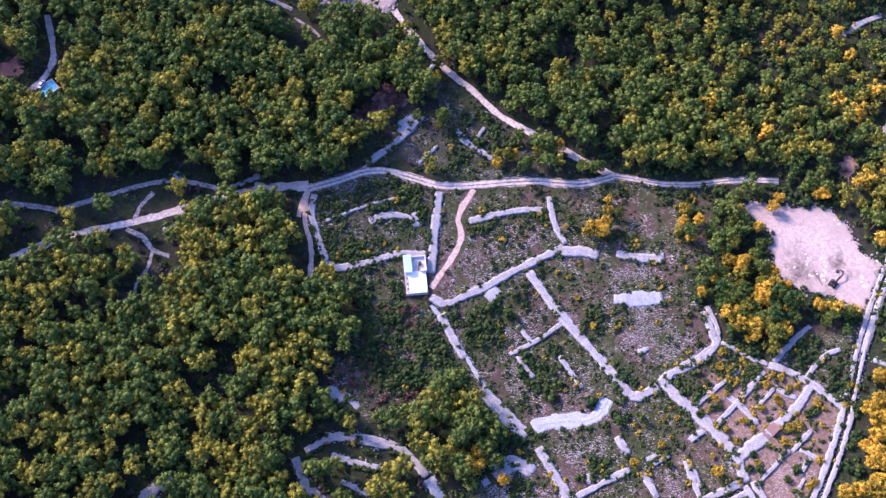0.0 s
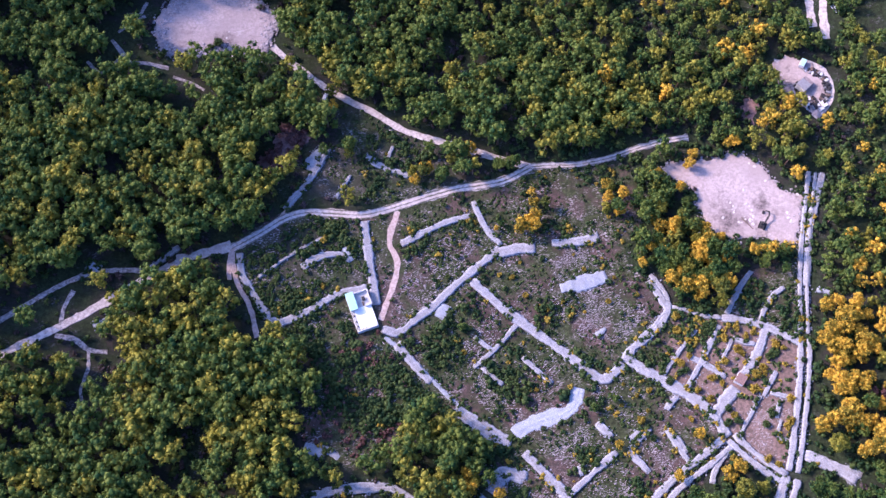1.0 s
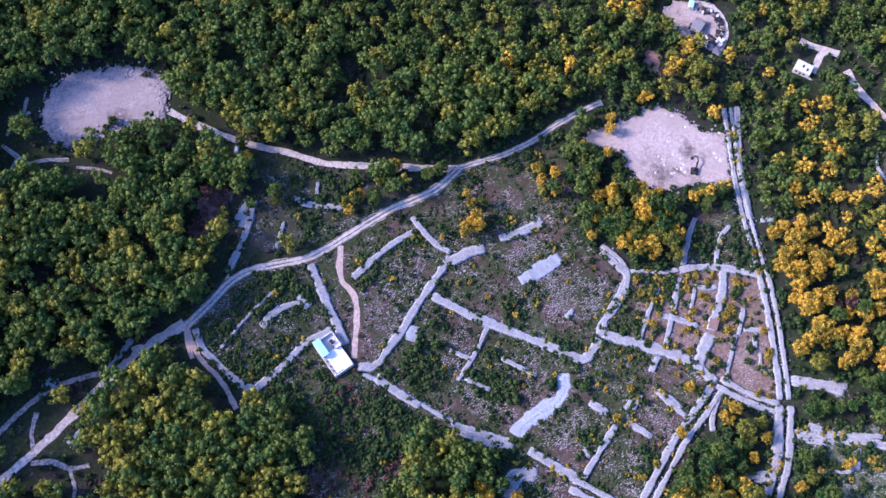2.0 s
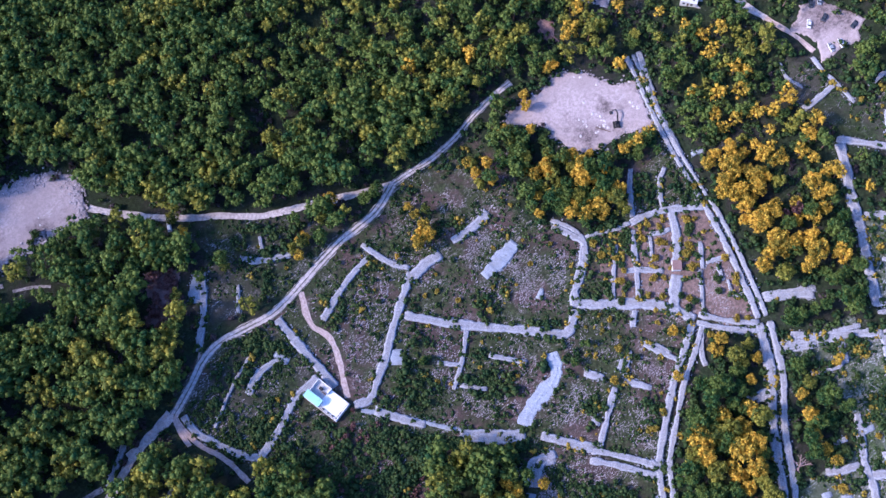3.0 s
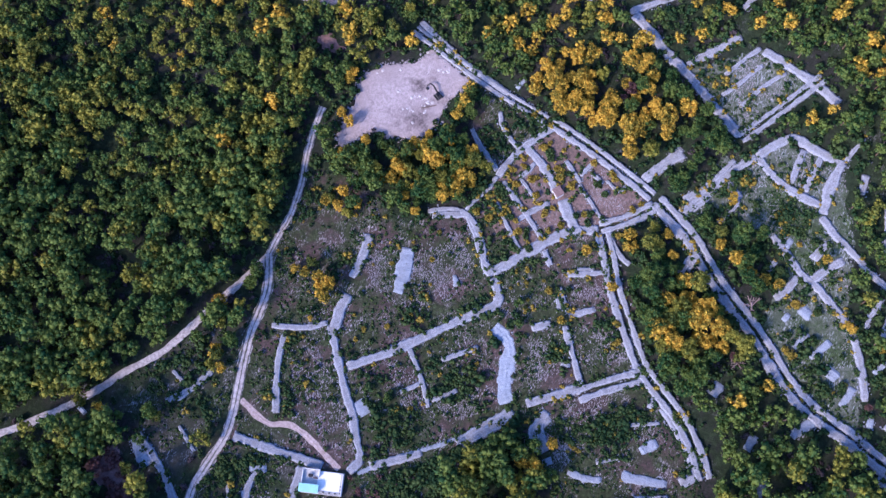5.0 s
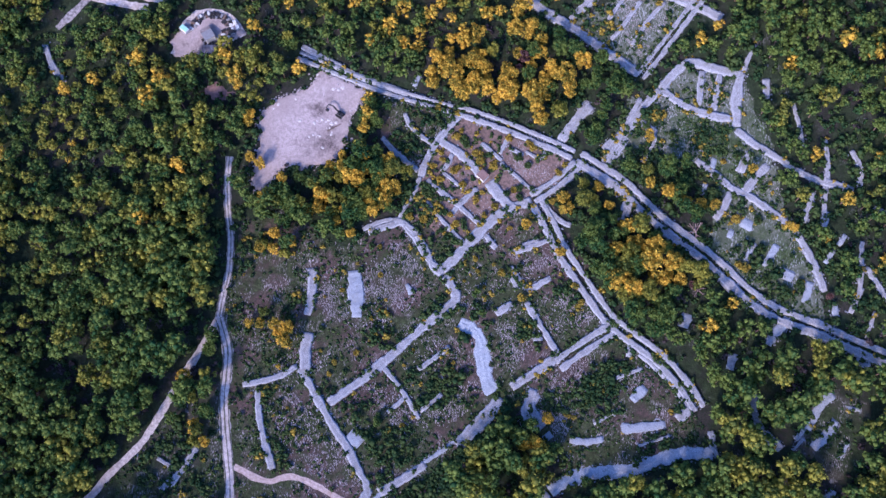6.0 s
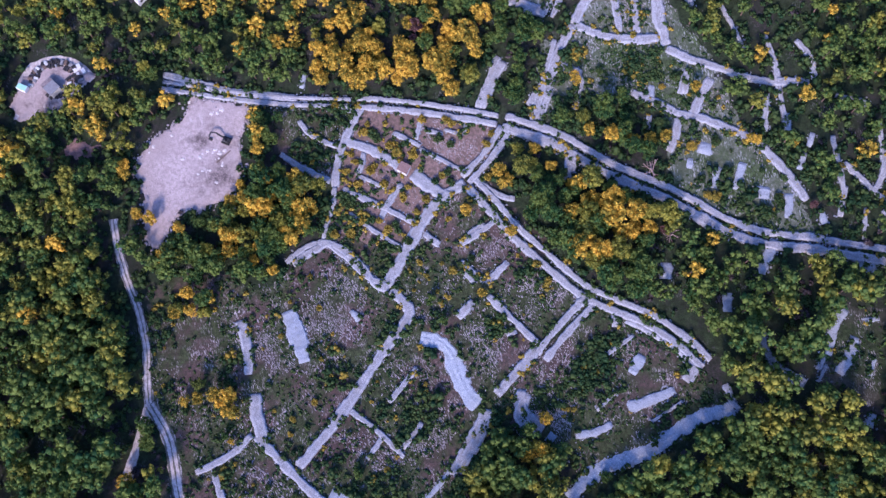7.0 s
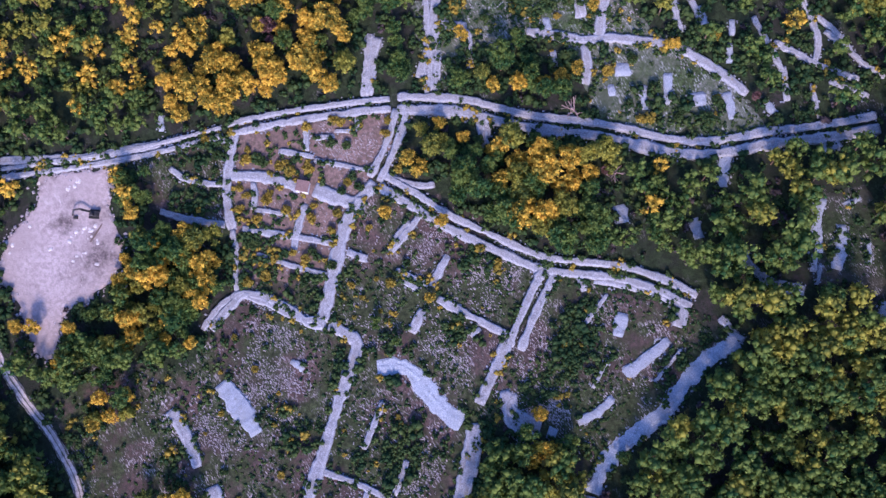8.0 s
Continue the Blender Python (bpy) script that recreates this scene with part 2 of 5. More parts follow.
def strip(points, width, profile, step=0.8, ragged=0.12, rough=0.06, lift=0.0, taper=True):
    """Vertices and faces of a band that follows a line over the ground; profile: rows of (across -1 to 1, height)."""
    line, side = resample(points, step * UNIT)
    n, k = len(line), len(profile)
    verts = np.zeros((n, k, 3))
    for i, (p, s) in enumerate(zip(line, side)):
        BLOCKED.append((p[0], p[1], width / 2))
        if rough > 0.055:
            EDGES.append((p + s * width / 2, p - s * width / 2))
        w = width / 2 * max(0.35, 1 + 2.6 * ragged * wobble(p, 0.13, 3.0) + 0.7 * ragged * wobble(p, 0.5, 8.0))
        end = 1.0 if not taper else min(1.0, 0.45 + 0.35 * min(i, n - 1 - i))
        for j, (a, h) in enumerate(profile):
            q = p + s * (a * w * (0.75 + 0.25 * end) + RNG.normal(0, UNIT * rough * (0.3 + 0.7 * (abs(a) > 0.9))) + (0.07 + 0.10 * width) * wobble(p + 50 * np.sign(a), 0.45, 2.0))
            z = height(q[0], q[1])
            verts[i, j] = (q[0], q[1], z + lift + h * (end if h > 0 else 1) * (1 + 0.25 * wobble(p, 0.4, 5.0)) + (RNG.normal(0, 0.14 * rough) if h > 0.1 else 0))
    ids = np.arange(n * k).reshape(n, k)
    f = np.stack([ids[:-1, :-1], ids[:-1, 1:], ids[1:, 1:], ids[1:, :-1]], -1).reshape(-1, 4)[:, ::-1]
    caps = []
    for row, turn in ((ids[0], 1), (ids[-1], -1)):
        for j in range(0, k // 2):
            if k - 2 - j > j:
                caps.append([row[j], row[j + 1], row[k - 2 - j], row[k - 1 - j]][:: turn])
    return verts.reshape(-1, 3), np.concatenate([f, np.array(caps, int).reshape(-1, 4)])


WALL_PROFILE = [(-1.0, -0.4), (-0.97, 0.5), (-0.92, 0.97), (-0.5, 1.02), (0.0, 0.98), (0.5, 1.02), (0.92, 0.97), (0.97, 0.5), (1.0, -0.4)]
HEAP_PROFILE = [(-1.0, -0.3), (-0.96, 0.45), (-0.85, 0.85), (-0.45, 1.0), (0.0, 1.05), (0.45, 1.0), (0.85, 0.85), (0.96, 0.45), (1.0, -0.3)]
ROCK_PROFILE = [(-1.0, -0.3), (-0.96, 0.10), (-0.75, 0.18), (-0.35, 0.20), (0.0, 0.28), (0.35, 0.20), (0.75, 0.22), (0.96, 0.10), (1.0, -0.3)]


def fill_slots(faces, columns, caps=6):
    """The rubble fill runs along the wall's middle, the dressed faces along both sides."""
    slots = np.zeros(len(faces), int)
    rows = (len(faces) - caps) // columns
    col = np.tile(np.arange(columns), rows)
    slots[: rows * columns] = (col == columns // 2) | (col == columns // 2 - 1)
    return slots


def scaled(profile, h):
    return [(a, z * h if z > 0 else z) for a, z in profile]


def wall(width, *points, high=0.6):
    v, f = strip(points, width, scaled(WALL_PROFILE, high), step=0.5, ragged=0.15, rough=0.08)
    ob = mesh_object("dry_stone_wall", v, f, [WALL, FILL], slots=fill_slots(f, 8), smooth=True)
    wide = "broad" if width > 2.2 else "narrow"
    return tagged(ob, f"{wide} grey dry-stone field wall, weathered, on stony ground", "stone wall", "dry-stone walls")


def heap(width, *points, high=0.55):
    v, f = strip(points, width, scaled(HEAP_PROFILE, high), step=0.5, ragged=0.15, rough=0.13)
    ob = mesh_object("cairn", v, f, [HEAP])
    return tagged(ob, "low pale grey cairn of cleared fieldstone on the ground", "cairn", "field cairns")


def bare_rock(width, *points):
    v, f = strip(points, width, ROCK_PROFILE, step=0.6, ragged=0.22, rough=0.14)
    ob = mesh_object("rock_outcrop", v, f, [ROCK])
    return tagged(ob, "pale bare limestone outcrop running down the slope", "rock")


def sunken_lane(lane, left, right, *points, high=0.75):
    """A narrow lane between two dry-stone walls."""
    line, side = resample(points, 1.5)
    base = new("walled_lane")
    tagged(base, "narrow sunken lane between two grey dry-stone walls", "lane")
    for name, off, w in (("wall", lane / 2 + left / 2, left), ("wall", -lane / 2 - right / 2, right)):
        v, f = strip(line + side * off, w, scaled(WALL_PROFILE, high), step=0.5, ragged=0.18, rough=0.09)
        mesh_object(name, v, f, [WALL, FILL], base, slots=fill_slots(f, 8), smooth=True)
    v, f = strip(line, lane * 1.3, [(-1, 0.02), (-0.4, -0.01), (0.4, -0.01), (1, 0.02)], step=1.2, ragged=0.05, rough=0.02, lift=0.06, taper=False)
    mesh_object("lane_floor", v, f, [GROUND], base)
    return base


def track(width, *points, ruts=False, mat=None, label="pale dirt track with wheel ruts", name="dirt_track"):
    """A dirt road on the ground; with ruts a rough middle and two worn wheel lines."""
    profile = [(-1, -0.1), (-0.86, 0.05), (-0.4, 0.03), (0, 0.07), (0.4, 0.03), (0.86, 0.05), (1, -0.1)]
    v, f = strip(points, width, profile, step=1.2, ragged=0.14, rough=0.05, lift=0.05, taper=False)
    ob = mesh_object(name, v, f, [mat or DIRT])
    VERGES.extend((x, y, width / 2) for x, y in resample(points, 1.5)[0])
    BLOCKED.extend((x, y, width / 2 + (1.2 if mat else 0.15)) for x, y in resample(points, 1.5)[0])
    tagged(ob, label, "track", kind="structure")
    if ruts:
        line, side = resample(points, 1.0)
        for off in (-0.02, -0.8, 0.8):
            v, f = strip(line + side * off * width / 2, width * 0.13, [(-1, -0.05), (-0.5, 0.06), (0.5, 0.06), (1, -0.05)], step=1.0, ragged=0.5, rough=0.05, lift=0.10, taper=False)
            mesh_object("grass_strip", v, f, [VERGE], ob)
    return ob


def inside(poly, x, y):
    """Which of the places lie within the outline."""
    x, y = np.asarray(x, float), np.asarray(y, float)
    hit = np.zeros(x.shape, bool)
    for (ax, ay), (bx, by) in zip(poly, poly[1:] + poly[:1]):
        cross = (ay > y) != (by > y)
        hit ^= cross & (x < (bx - ax) * (y - ay) / (by - ay + 1e-12) + ax)
    return hit


def outline_grid(poly, step, ragged):
    p = np.array(poly, float)
    lo, hi = p.min(0) - 2, p.max(0) + 2
    xs, ys = np.arange(lo[0], hi[0], step), np.arange(lo[1], hi[1], step)
    gx, gy = np.meshgrid(xs, ys, indexing="ij")
    off = np.array([[wobble((a, b), 0.22, 1.5) + 0.5 * wobble((a, b), 0.8, 4.5) for b in ys] for a in xs]) * ragged
    return gx, gy, inside(poly, gx + off, gy - off)


def patch(name, poly, mat, label, step=1.5, ragged=2.5, lift=0.05, bumps=0.0, category="ground"):
    """A piece of ground of another kind, laid on the hillside, with a ragged, rounded edge."""
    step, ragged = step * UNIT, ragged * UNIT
    gx, gy, keep = outline_grid(poly, step, ragged)
    cell = keep[:-1, :-1] | keep[1:, :-1] | keep[:-1, 1:] | keep[1:, 1:]
    hem = ~keep
    pull = np.zeros(gx.shape + (2,))
    count = np.zeros(gx.shape)
    for a in (-1, 0, 1):
        for c in (-1, 0, 1):
            near = np.roll(keep, (a, c), (0, 1)) & hem
            pull[near] += (-a, -c)
            count[near] += 1
    pull /= np.maximum(count, 1)[..., None]
    gx = gx + np.where(hem, pull[..., 0] * step * 0.62, 0) + RNG.normal(0, step * 0.12, gx.shape)
    gy = gy + np.where(hem, pull[..., 1] * step * 0.62, 0) + RNG.normal(0, step * 0.12, gy.shape)
    z = height(gx, gy) + np.where(hem, -0.06, lift) + np.where(hem, 0, np.abs(RNG.normal(0, bumps, gx.shape)))
    ids = np.arange(gx.size).reshape(gx.shape)
    f = np.stack([ids[:-1, :-1], ids[1:, :-1], ids[1:, 1:], ids[:-1, 1:]], -1)[cell]
    used, f = np.unique(f, return_inverse=True)
    v = np.stack([gx, gy, z], -1).reshape(-1, 3)[used]
    ob = mesh_object(name, v, f.reshape(-1, 4), [mat], smooth=True)
    return tagged(ob, label, category, kind="structure")


# ---- ground ----
def ground_sheet():
    """One sheet, fine where the camera flies, out to the horizon."""
    near = np.arange(-330, 331, 4.0)
    far = np.array([380, 460, 600, 850, 1300, 2100, 3300, 4900.0])
    line = np.r_[-far[::-1], near, far]
    gx, gy = np.meshgrid(line, line, indexing="ij")
    z = height(gx, gy)
    ids = np.arange(gx.size).reshape(gx.shape)
    f = np.stack([ids[:-1, :-1], ids[1:, :-1], ids[1:, 1:], ids[:-1, 1:]], -1).reshape(-1, 4)
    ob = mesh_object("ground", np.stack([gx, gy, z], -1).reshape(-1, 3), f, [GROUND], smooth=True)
    return tagged(ob, "stony hillside soil, coloured dark for the shade under the trees, with dry grass and pale stones", "ground", kind="structure")


ground_sheet()

# ---- fields and clearings ----
OPEN_FIELD = [(-33, 71.4), (-16.6, 68.7), (-8, 67.3), (6.3, 70.2), (25.3, 71.6), (38.7, 73.4), (49.9, 72.2), (65.7, 70.3), (64.6, 54.4), (58.6, 42.2), (67.3, 28.4), (79.2, 22.1), (89.2, 34.1), (100, 33.8), (97.8, 11.1), (82.8, -25), (70.9, -13.6), (39.5, -33.8), (30.5, -39.5), (8.5, -15.2), (15.5, -6), (4.2, 14.1), (-10.1, 28.5), (-17.3, 21.5), (-37.7, 34.7), (-50.2, 61.8)]
patch("terraced_field", OPEN_FIELD, FIELD, "bare brown stony terraces strewn with pale stones", lift=0.050)
CLEAR_NW = [(-17.5, 108.5), (12.1, 85.4), (20.5, 71.3), (-3.6, 69.3), (-16.5, 74.2), (-31.7, 72.3), (-21.3, 89.1), (-13.4, 92.6), (-21, 107)]
patch("meadow", CLEAR_NW, MEADOW, "dark rough grass clearing", lift=0.062)
CLEAR_W = [(-47.2, 66.5), (-14.5, 66.6), (-9.1, 46.9), (-35.8, 39.2), (-45.9, 49.3)]
patch("meadow", CLEAR_W, MEADOW, "dark grassy terrace plots", lift=0.074)
GARDEN_NE = [(102.4, -35.3), (87.4, -62.6), (81.1, -73.5), (64.9, -79), (47.5, -85.2), (37.2, -88.3), (45.3, -73.2), (59.6, -55.9), (79.4, -58.8), (88.4, -45.5), (82.5, -28.2)]
patch("overgrown_garden", GARDEN_NE, SCREE, "overgrown pale stony garden plot with scrub", lift=0.086)
FIELD_S = [(22.2, -7.9), (37.3, -29.7), (17.1, -52.8), (5.6, -56.5), (-2.5, -19.2), (6.3, -15.8), (13.2, -8.1)]
patch("terraced_field", FIELD_S, FIELD, "stony terrace with grass", lift=0.098)
TERRACE = [(121.1, -17.2), (131.9, -36.6), (125.7, -52.7), (108.2, -38.1)]
patch("terraced_field", TERRACE, SCREE, "pale stony terraces", lift=0.110)
TERRACE2 = [(84.1, -29.2), (107.3, -45.3), (109.1, -58.1), (102.9, -67.1), (83.5, -74.5), (73.7, -65.1), (84.1, -53.8), (85.4, -41.3)]
patch("overgrown_garden", TERRACE2, SCREE, "pale scrubby walled garden", lift=0.122)
GARDEN = [(96.8, 10.3), (90.9, -4.8), (83.1, -21.8), (76.8, -15.6), (73, -8.8), (69.3, -2), (62.9, 5), (58.9, 8.4), (63.9, 17.4), (67.1, 26.7), (85.1, 18.5)]
patch("garden_plot", GARDEN, GARDEN_SOIL, "warm brown garden soil between low walls", lift=0.134)
GARDEN_MID = [(93.7, -36.3), (102.3, -43.3), (91.5, -63), (83.6, -73.7), (74.3, -67.4), (77.5, -60.1), (82.5, -52.9), (81.9, -42.6)]
patch("overgrown_garden", GARDEN_MID, SCREE, "pale open scrub between garden walls", lift=0.146)
CLEAR_S = [(-21.9, 31), (-7.3, 27.3), (-3, 14.3), (-10.7, 0.5), (-19.8, -2.5), (-29.5, 0.3), (-34.5, 8.3), (-29.2, 18.1)]
patch("meadow", CLEAR_S, FIELD, "stony reddish clearing with thin leafless scrub", lift=0.15)
CLEAR_SE = [(24.6, -83.6), (19.2, -96.3), (-0.6, -86.8), (3.5, -80.1), (6.8, -75.3)]
patch("meadow", CLEAR_SE, MEADOW, "rough stony grass between tumbled walls", lift=0.15)
CLEAR_NE = [(139.7, 27.6), (143.2, 19.9), (145.1, 3.6), (157.6, 2.5), (161.2, -6.8), (146.3, -18.3), (139.9, -9.5), (134.8, 2.9), (132.1, 11.9), (133.6, 20.7)]
patch("meadow", CLEAR_NE, MEADOW, "rough grass and low scrub between old walls", lift=0.15)
CLEAR_SW = [(-32.5, 38), (-8.6, 34.6), (15, 0.9), (-10.4, 15.7), (-25.4, 13.2)]
patch("meadow", CLEAR_SW, FIELD, "rough stony grass among scrub", lift=0.158)
QUARRY = [(86.4, 67.2), (93.8, 68.2), (99.8, 61.8), (102.7, 53.6), (108, 50.7), (104.6, 44.5), (103.1, 38.2), (98.7, 39.2), (93.5, 42), (85.4, 43), (80.4, 48.3), (80.1, 56.3), (79.5, 60.8), (71.7, 66), (77.3, 68.8)]
patch("quarry_floor", QUARRY, GRAVEL, "pale pinkish gravel clearing, freshly levelled", step=0.9, ragged=1.8, lift=0.170, bumps=0.04)
WEST_QUARRY = [(-65.2, 134.1), (-60.3, 142.7), (-53.4, 145.5), (-40.8, 143.5), (-32.3, 139.2), (-27.7, 133.6), (-31.2, 126.6), (-34.6, 121.1), (-43.7, 124.9), (-53.8, 123.7), (-63.6, 124.7)]
patch("quarry_floor", WEST_QUARRY, GRAVEL, "pale gravel spoil clearing in the forest", step=0.9, ragged=1.8, lift=0.182, bumps=0.04)
LOT = [(109.5, 92.5), (114.9, 92.6), (120.4, 88.9), (122.5, 82.2), (120.4, 75.6), (116.5, 72.8), (113.3, 78.4), (110, 83.1), (109.4, 87.8)]
patch("storage_yard", LOT, GRAVEL, "pale dusty yard with crates stored in rings", step=0.9, ragged=1.8, lift=0.194, bumps=0.04)
LOT2 = [(153.5, 34.7), (158, 32.6), (160.3, 26.3), (161.7, 20.1), (156.7, 16), (152.3, 18.8), (145.8, 18.2), (144.4, 20), (148.8, 23.3), (148.4, 26), (145.8, 31.5)]
patch("car_park", LOT2, GRAVEL, "pale gravel car park beside the lane", step=0.9, ragged=1.8, lift=0.206, bumps=0.04)
CLAY_A = [(-140.3, 86.4), (-133.1, 87.8), (-130.7, 85.2), (-135.6, 80.6), (-138.3, 79.5), (-142, 81.8)]

CLAY_B = [(-30.1, 98.4), (-22.6, 94.3), (-27.5, 86.6), (-34.9, 83.1), (-39.5, 86.9), (-34.2, 90.8)]

CLAY_C = [(102.4, 82.1), (104.1, 79.3), (101, 76.5), (98.9, 73.7), (97.5, 78.4), (98.8, 84)]

HOUSE_PLOT = [(-19, 44.8), (-10.6, 46.1), (-8.6, 36.9), (-12.9, 32.2), (-15.7, 33.6)]
OPEN_PLOTS = [OPEN_FIELD, CLEAR_NW, CLEAR_W, GARDEN_NE, FIELD_S, TERRACE, TERRACE2, GARDEN, GARDEN_MID, CLEAR_SW, CLEAR_S, CLEAR_SE, CLEAR_NE]
BARE = [QUARRY, WEST_QUARRY, LOT, LOT2, CLAY_A, CLAY_B, CLAY_C, HOUSE_PLOT]
GROVES = [[(63.2, 46.5), (72.5, 51.8), (77.9, 51), (84.5, 43), (82.7, 32.4), (78.6, 26.4), (70.7, 26.6), (65.8, 31.8), (60.3, 41.3)],
    [(36.8, 68.1), (41.7, 64.9), (38.7, 53.8), (31.9, 51.9), (30.5, 56.9)],
    [(58.3, 65.6), (61.5, 61.3), (55.8, 53.4), (53.4, 56.8)],
    [(69.9, 66), (74.9, 60.7), (72.8, 55.4), (67.1, 51.8), (64, 58.8)],
    [(13.2, -7.4), (20.5, -12.4), (11.3, -18.4), (0.8, -6.7)]]
THICKETS = [[(36.4, 23.1), (45.8, 14.7), (46.1, 5.7), (40.6, 10), (36.1, 18.2)],
    [(18.7, 20.9), (28.6, 12), (25.2, 6.6), (13.9, 13.2)],
    [(7.7, 35.9), (14.4, 31.2), (4.2, 18), (-4.4, 28.6)],
    [(15.5, 40.8), (19.3, 36.1), (16, 31.2), (10, 37.5)],
    [(37.3, 10.9), (33, 4.7), (29.1, 6.5), (34.9, 10.2)],
    [(35.8, -3.3), (39.4, -9.9), (33.6, -13.3), (31.4, -10.9)],
    [(40.2, -9.9), (36.1, -11.2), (33.9, -7.9), (38.8, -5.9)],
    [(28.8, -28.1), (21.7, -34), (15, -34.5), (14.8, -22.1), (22.5, -17.8)],
    [(88.8, -42.4), (79.9, -53.4), (73.5, -59), (71.1, -48.7), (80.5, -31.3), (87, -35)],
    [(-8.2, 95.8), (3.7, 90.2), (12, 80.5), (3.4, 78.8), (-6.2, 84.1)],
    [(-22.2, 71.2), (-17.4, 64), (-31.1, 53.6), (-38.3, 61.8)],
    [(-27.3, 25.7), (-7.3, 24), (9, 2.6), (-4.8, -5), (-22.7, 7.2)],
    [(93.9, 26.9), (86.1, 19.3), (81.8, 21.2), (88, 31.5)],
    [(100.1, 25), (96.5, 16.3), (91.5, 20), (95.6, 26)],
    [(62.9, -65.3), (59.9, -71.7), (49.8, -76.1), (44.9, -78.3), (50.6, -66.7)],
    [(77, -57), (74.1, -61.3), (68.6, -57.7), (70.5, -54.8)],
    [(74.6, -80.2), (58.8, -91.9), (53.1, -84.6), (64.9, -79)],
    [(-27.2, 45), (-18.4, 37.3), (-15.1, 27.6), (-24.7, 22.8), (-37.7, 36.1)],
    [(-11.6, 27.7), (1.8, 11.2), (-9.8, 4.6), (-21.4, 17)],
    [(-38.3, 61.8), (-30.5, 50.7), (-38.3, 46.3), (-43.4, 58.3)],
    [(4.1, 9.6), (17, -4.6), (11.7, -8.8), (-2.6, 3.7)],
    [(-17.4, 64), (-14.6, 58.1), (-27.1, 54), (-30.4, 57.4)]]
STONY = [[(10.6, 57.5), (19.1, 53.9), (6.3, 40.6), (-5, 33.2), (-6.3, 40.9), (-3.9, 51.9)],
    [(43.8, 54.8), (54.3, 43), (52.9, 33.7), (61.2, 28.5), (52.8, 19.4), (41.3, 23), (34.6, 37.9)],
    [(20, 34.5), (23.7, 28.9), (18.8, 24.1), (14.4, 28.9)],
    [(12, 27.3), (16.5, 22.5), (10.9, 16.4), (5.8, 22.6)],
    [(14, 17.9), (23.6, 6.7), (18.1, 3), (9.3, 13.3)],
    [(37.6, 0.5), (42, -6.9), (32, -13.2), (27.7, -6)],
    [(42.7, -8.5), (51.1, -18.6), (40.6, -27.8), (35, -16.5)],
    [(53.7, -4.4), (61.4, -15.4), (56.2, -17.4), (47.7, -8)],
    [(10.3, -4.2), (20.4, -13.9), (12.8, -19.2), (5.7, -12.1)],
    [(-19.3, 19.3), (-5.3, 17.2), (0.4, 10.4), (-9.8, 4.6)],
    [(-10.3, 58.5), (-1.7, 53.6), (-7.1, 36.2), (-7.8, 41.6)],
    [(41.5, 11.6), (54.3, 2.9), (52.1, -3.5), (41, 2.7)],
    [(19.8, -10.8), (14.9, -20.7), (9.1, -19.5), (13.8, -11.1)],
    [(27.7, -34.7), (23.7, -38.6), (19.5, -33.7), (21.8, -31.8)],
    [(12.1, -35.6), (9.8, -40.3), (6.5, -35.5), (8.7, -33)],
    [(27.7, -20.5), (25, -28.4), (18.3, -25.5), (21.8, -17)],
    [(89.2, -4.7), (78.5, -15.7), (75.6, -9.8), (83.3, -1.9)],
    [(122, -29.7), (132, -35.8), (127, -48.6), (111.6, -38.2)],
    [(104.4, -47.5), (108.6, -54.9), (101.6, -63.8), (95.6, -57.1)]]
VISIBLE = [(-157.5, 106.2), (-131.7, 23.8), (-108.9, -45.7), (-9.1, -107.5), (56.8, -132), (94.2, -127.2), (135.2, -113.5), (174.4, -49.6), (184.1, -2.5), (184.2, 21.2), (167.1, 86.7), (156.4, 107.8), (129.3, 144.4), (64.7, 192.7), (12.8, 205.6), (-12.4, 205.1), (-90.2, 178), (-113.8, 160.4), (-137.8, 136)]
LONE_TREES_A = [(71, -53.8, 0.62, 1), (70.4, -57.2, 0.55, 1), (71.8, -49.8, 0.51, 1), (66.6, -38.3, 0.66, 1), (-12.3, 86.7, 0.66, 3), (-20.6, 95.3, 0.66, 0), (-27.6, 87.5, 0.73, 3), (-18.4, 100.3, 0.76, 0), (-15.5, 105.8, 0.66, 3), (10.1, 84.2, 0.66, 0), (16, 79.5, 0.66, 3), (7.2, 76.9, 0.66, 3), (12.3, 74.4, 0.76, 0), (4.1, 77.6, 0.66, 3), (-20, 87.7, 0.66, 0), (-6.2, 109.6, 0.66, 0), (0.4, 107.9, 0.66, 3), (-16.5, 118.8, 0.66, 0), (113.9, 58.7, 0.66, 0), (115.3, 60.4, 0.58, 3), (45.2, -6.7, 0.44, 1), (57.4, -17, 0.55, 1)]
LONE_TREES_B = [(-12.2, 88.1, 0.80, 0), (8.3, 78, 0.73, 1), (4.3, 75.2, 0.58, 1), (24.7, 57.4, 0.29, 1), (26.2, 58.4, 0.36, 0), (28.7, 75.8, 0.69, 0), (33.5, 76.1, 0.66, 0), (8.7, 77.1, 0.62, 1), (11.8, 75.7, 0.58, 0), (16.5, 76.3, 0.51, 0), (76, 59.9, 0.58, 1), (91.7, 70, 0.69, 1), (81.5, 69, 0.58, 1), (80.1, 65.7, 0.62, 1), (76.4, 55, 0.58, 0), (93.9, 37.9, 0.66, 0), (97.7, 35.9, 0.66, 0), (97.4, 31.7, 0.51, 0), (64.9, -7.7, 0.55, 1), (69.9, 62.9, 0.66, 1), (56.9, 64.2, 0.58, 1), (58.5, 55.9, 0.58, 1)]
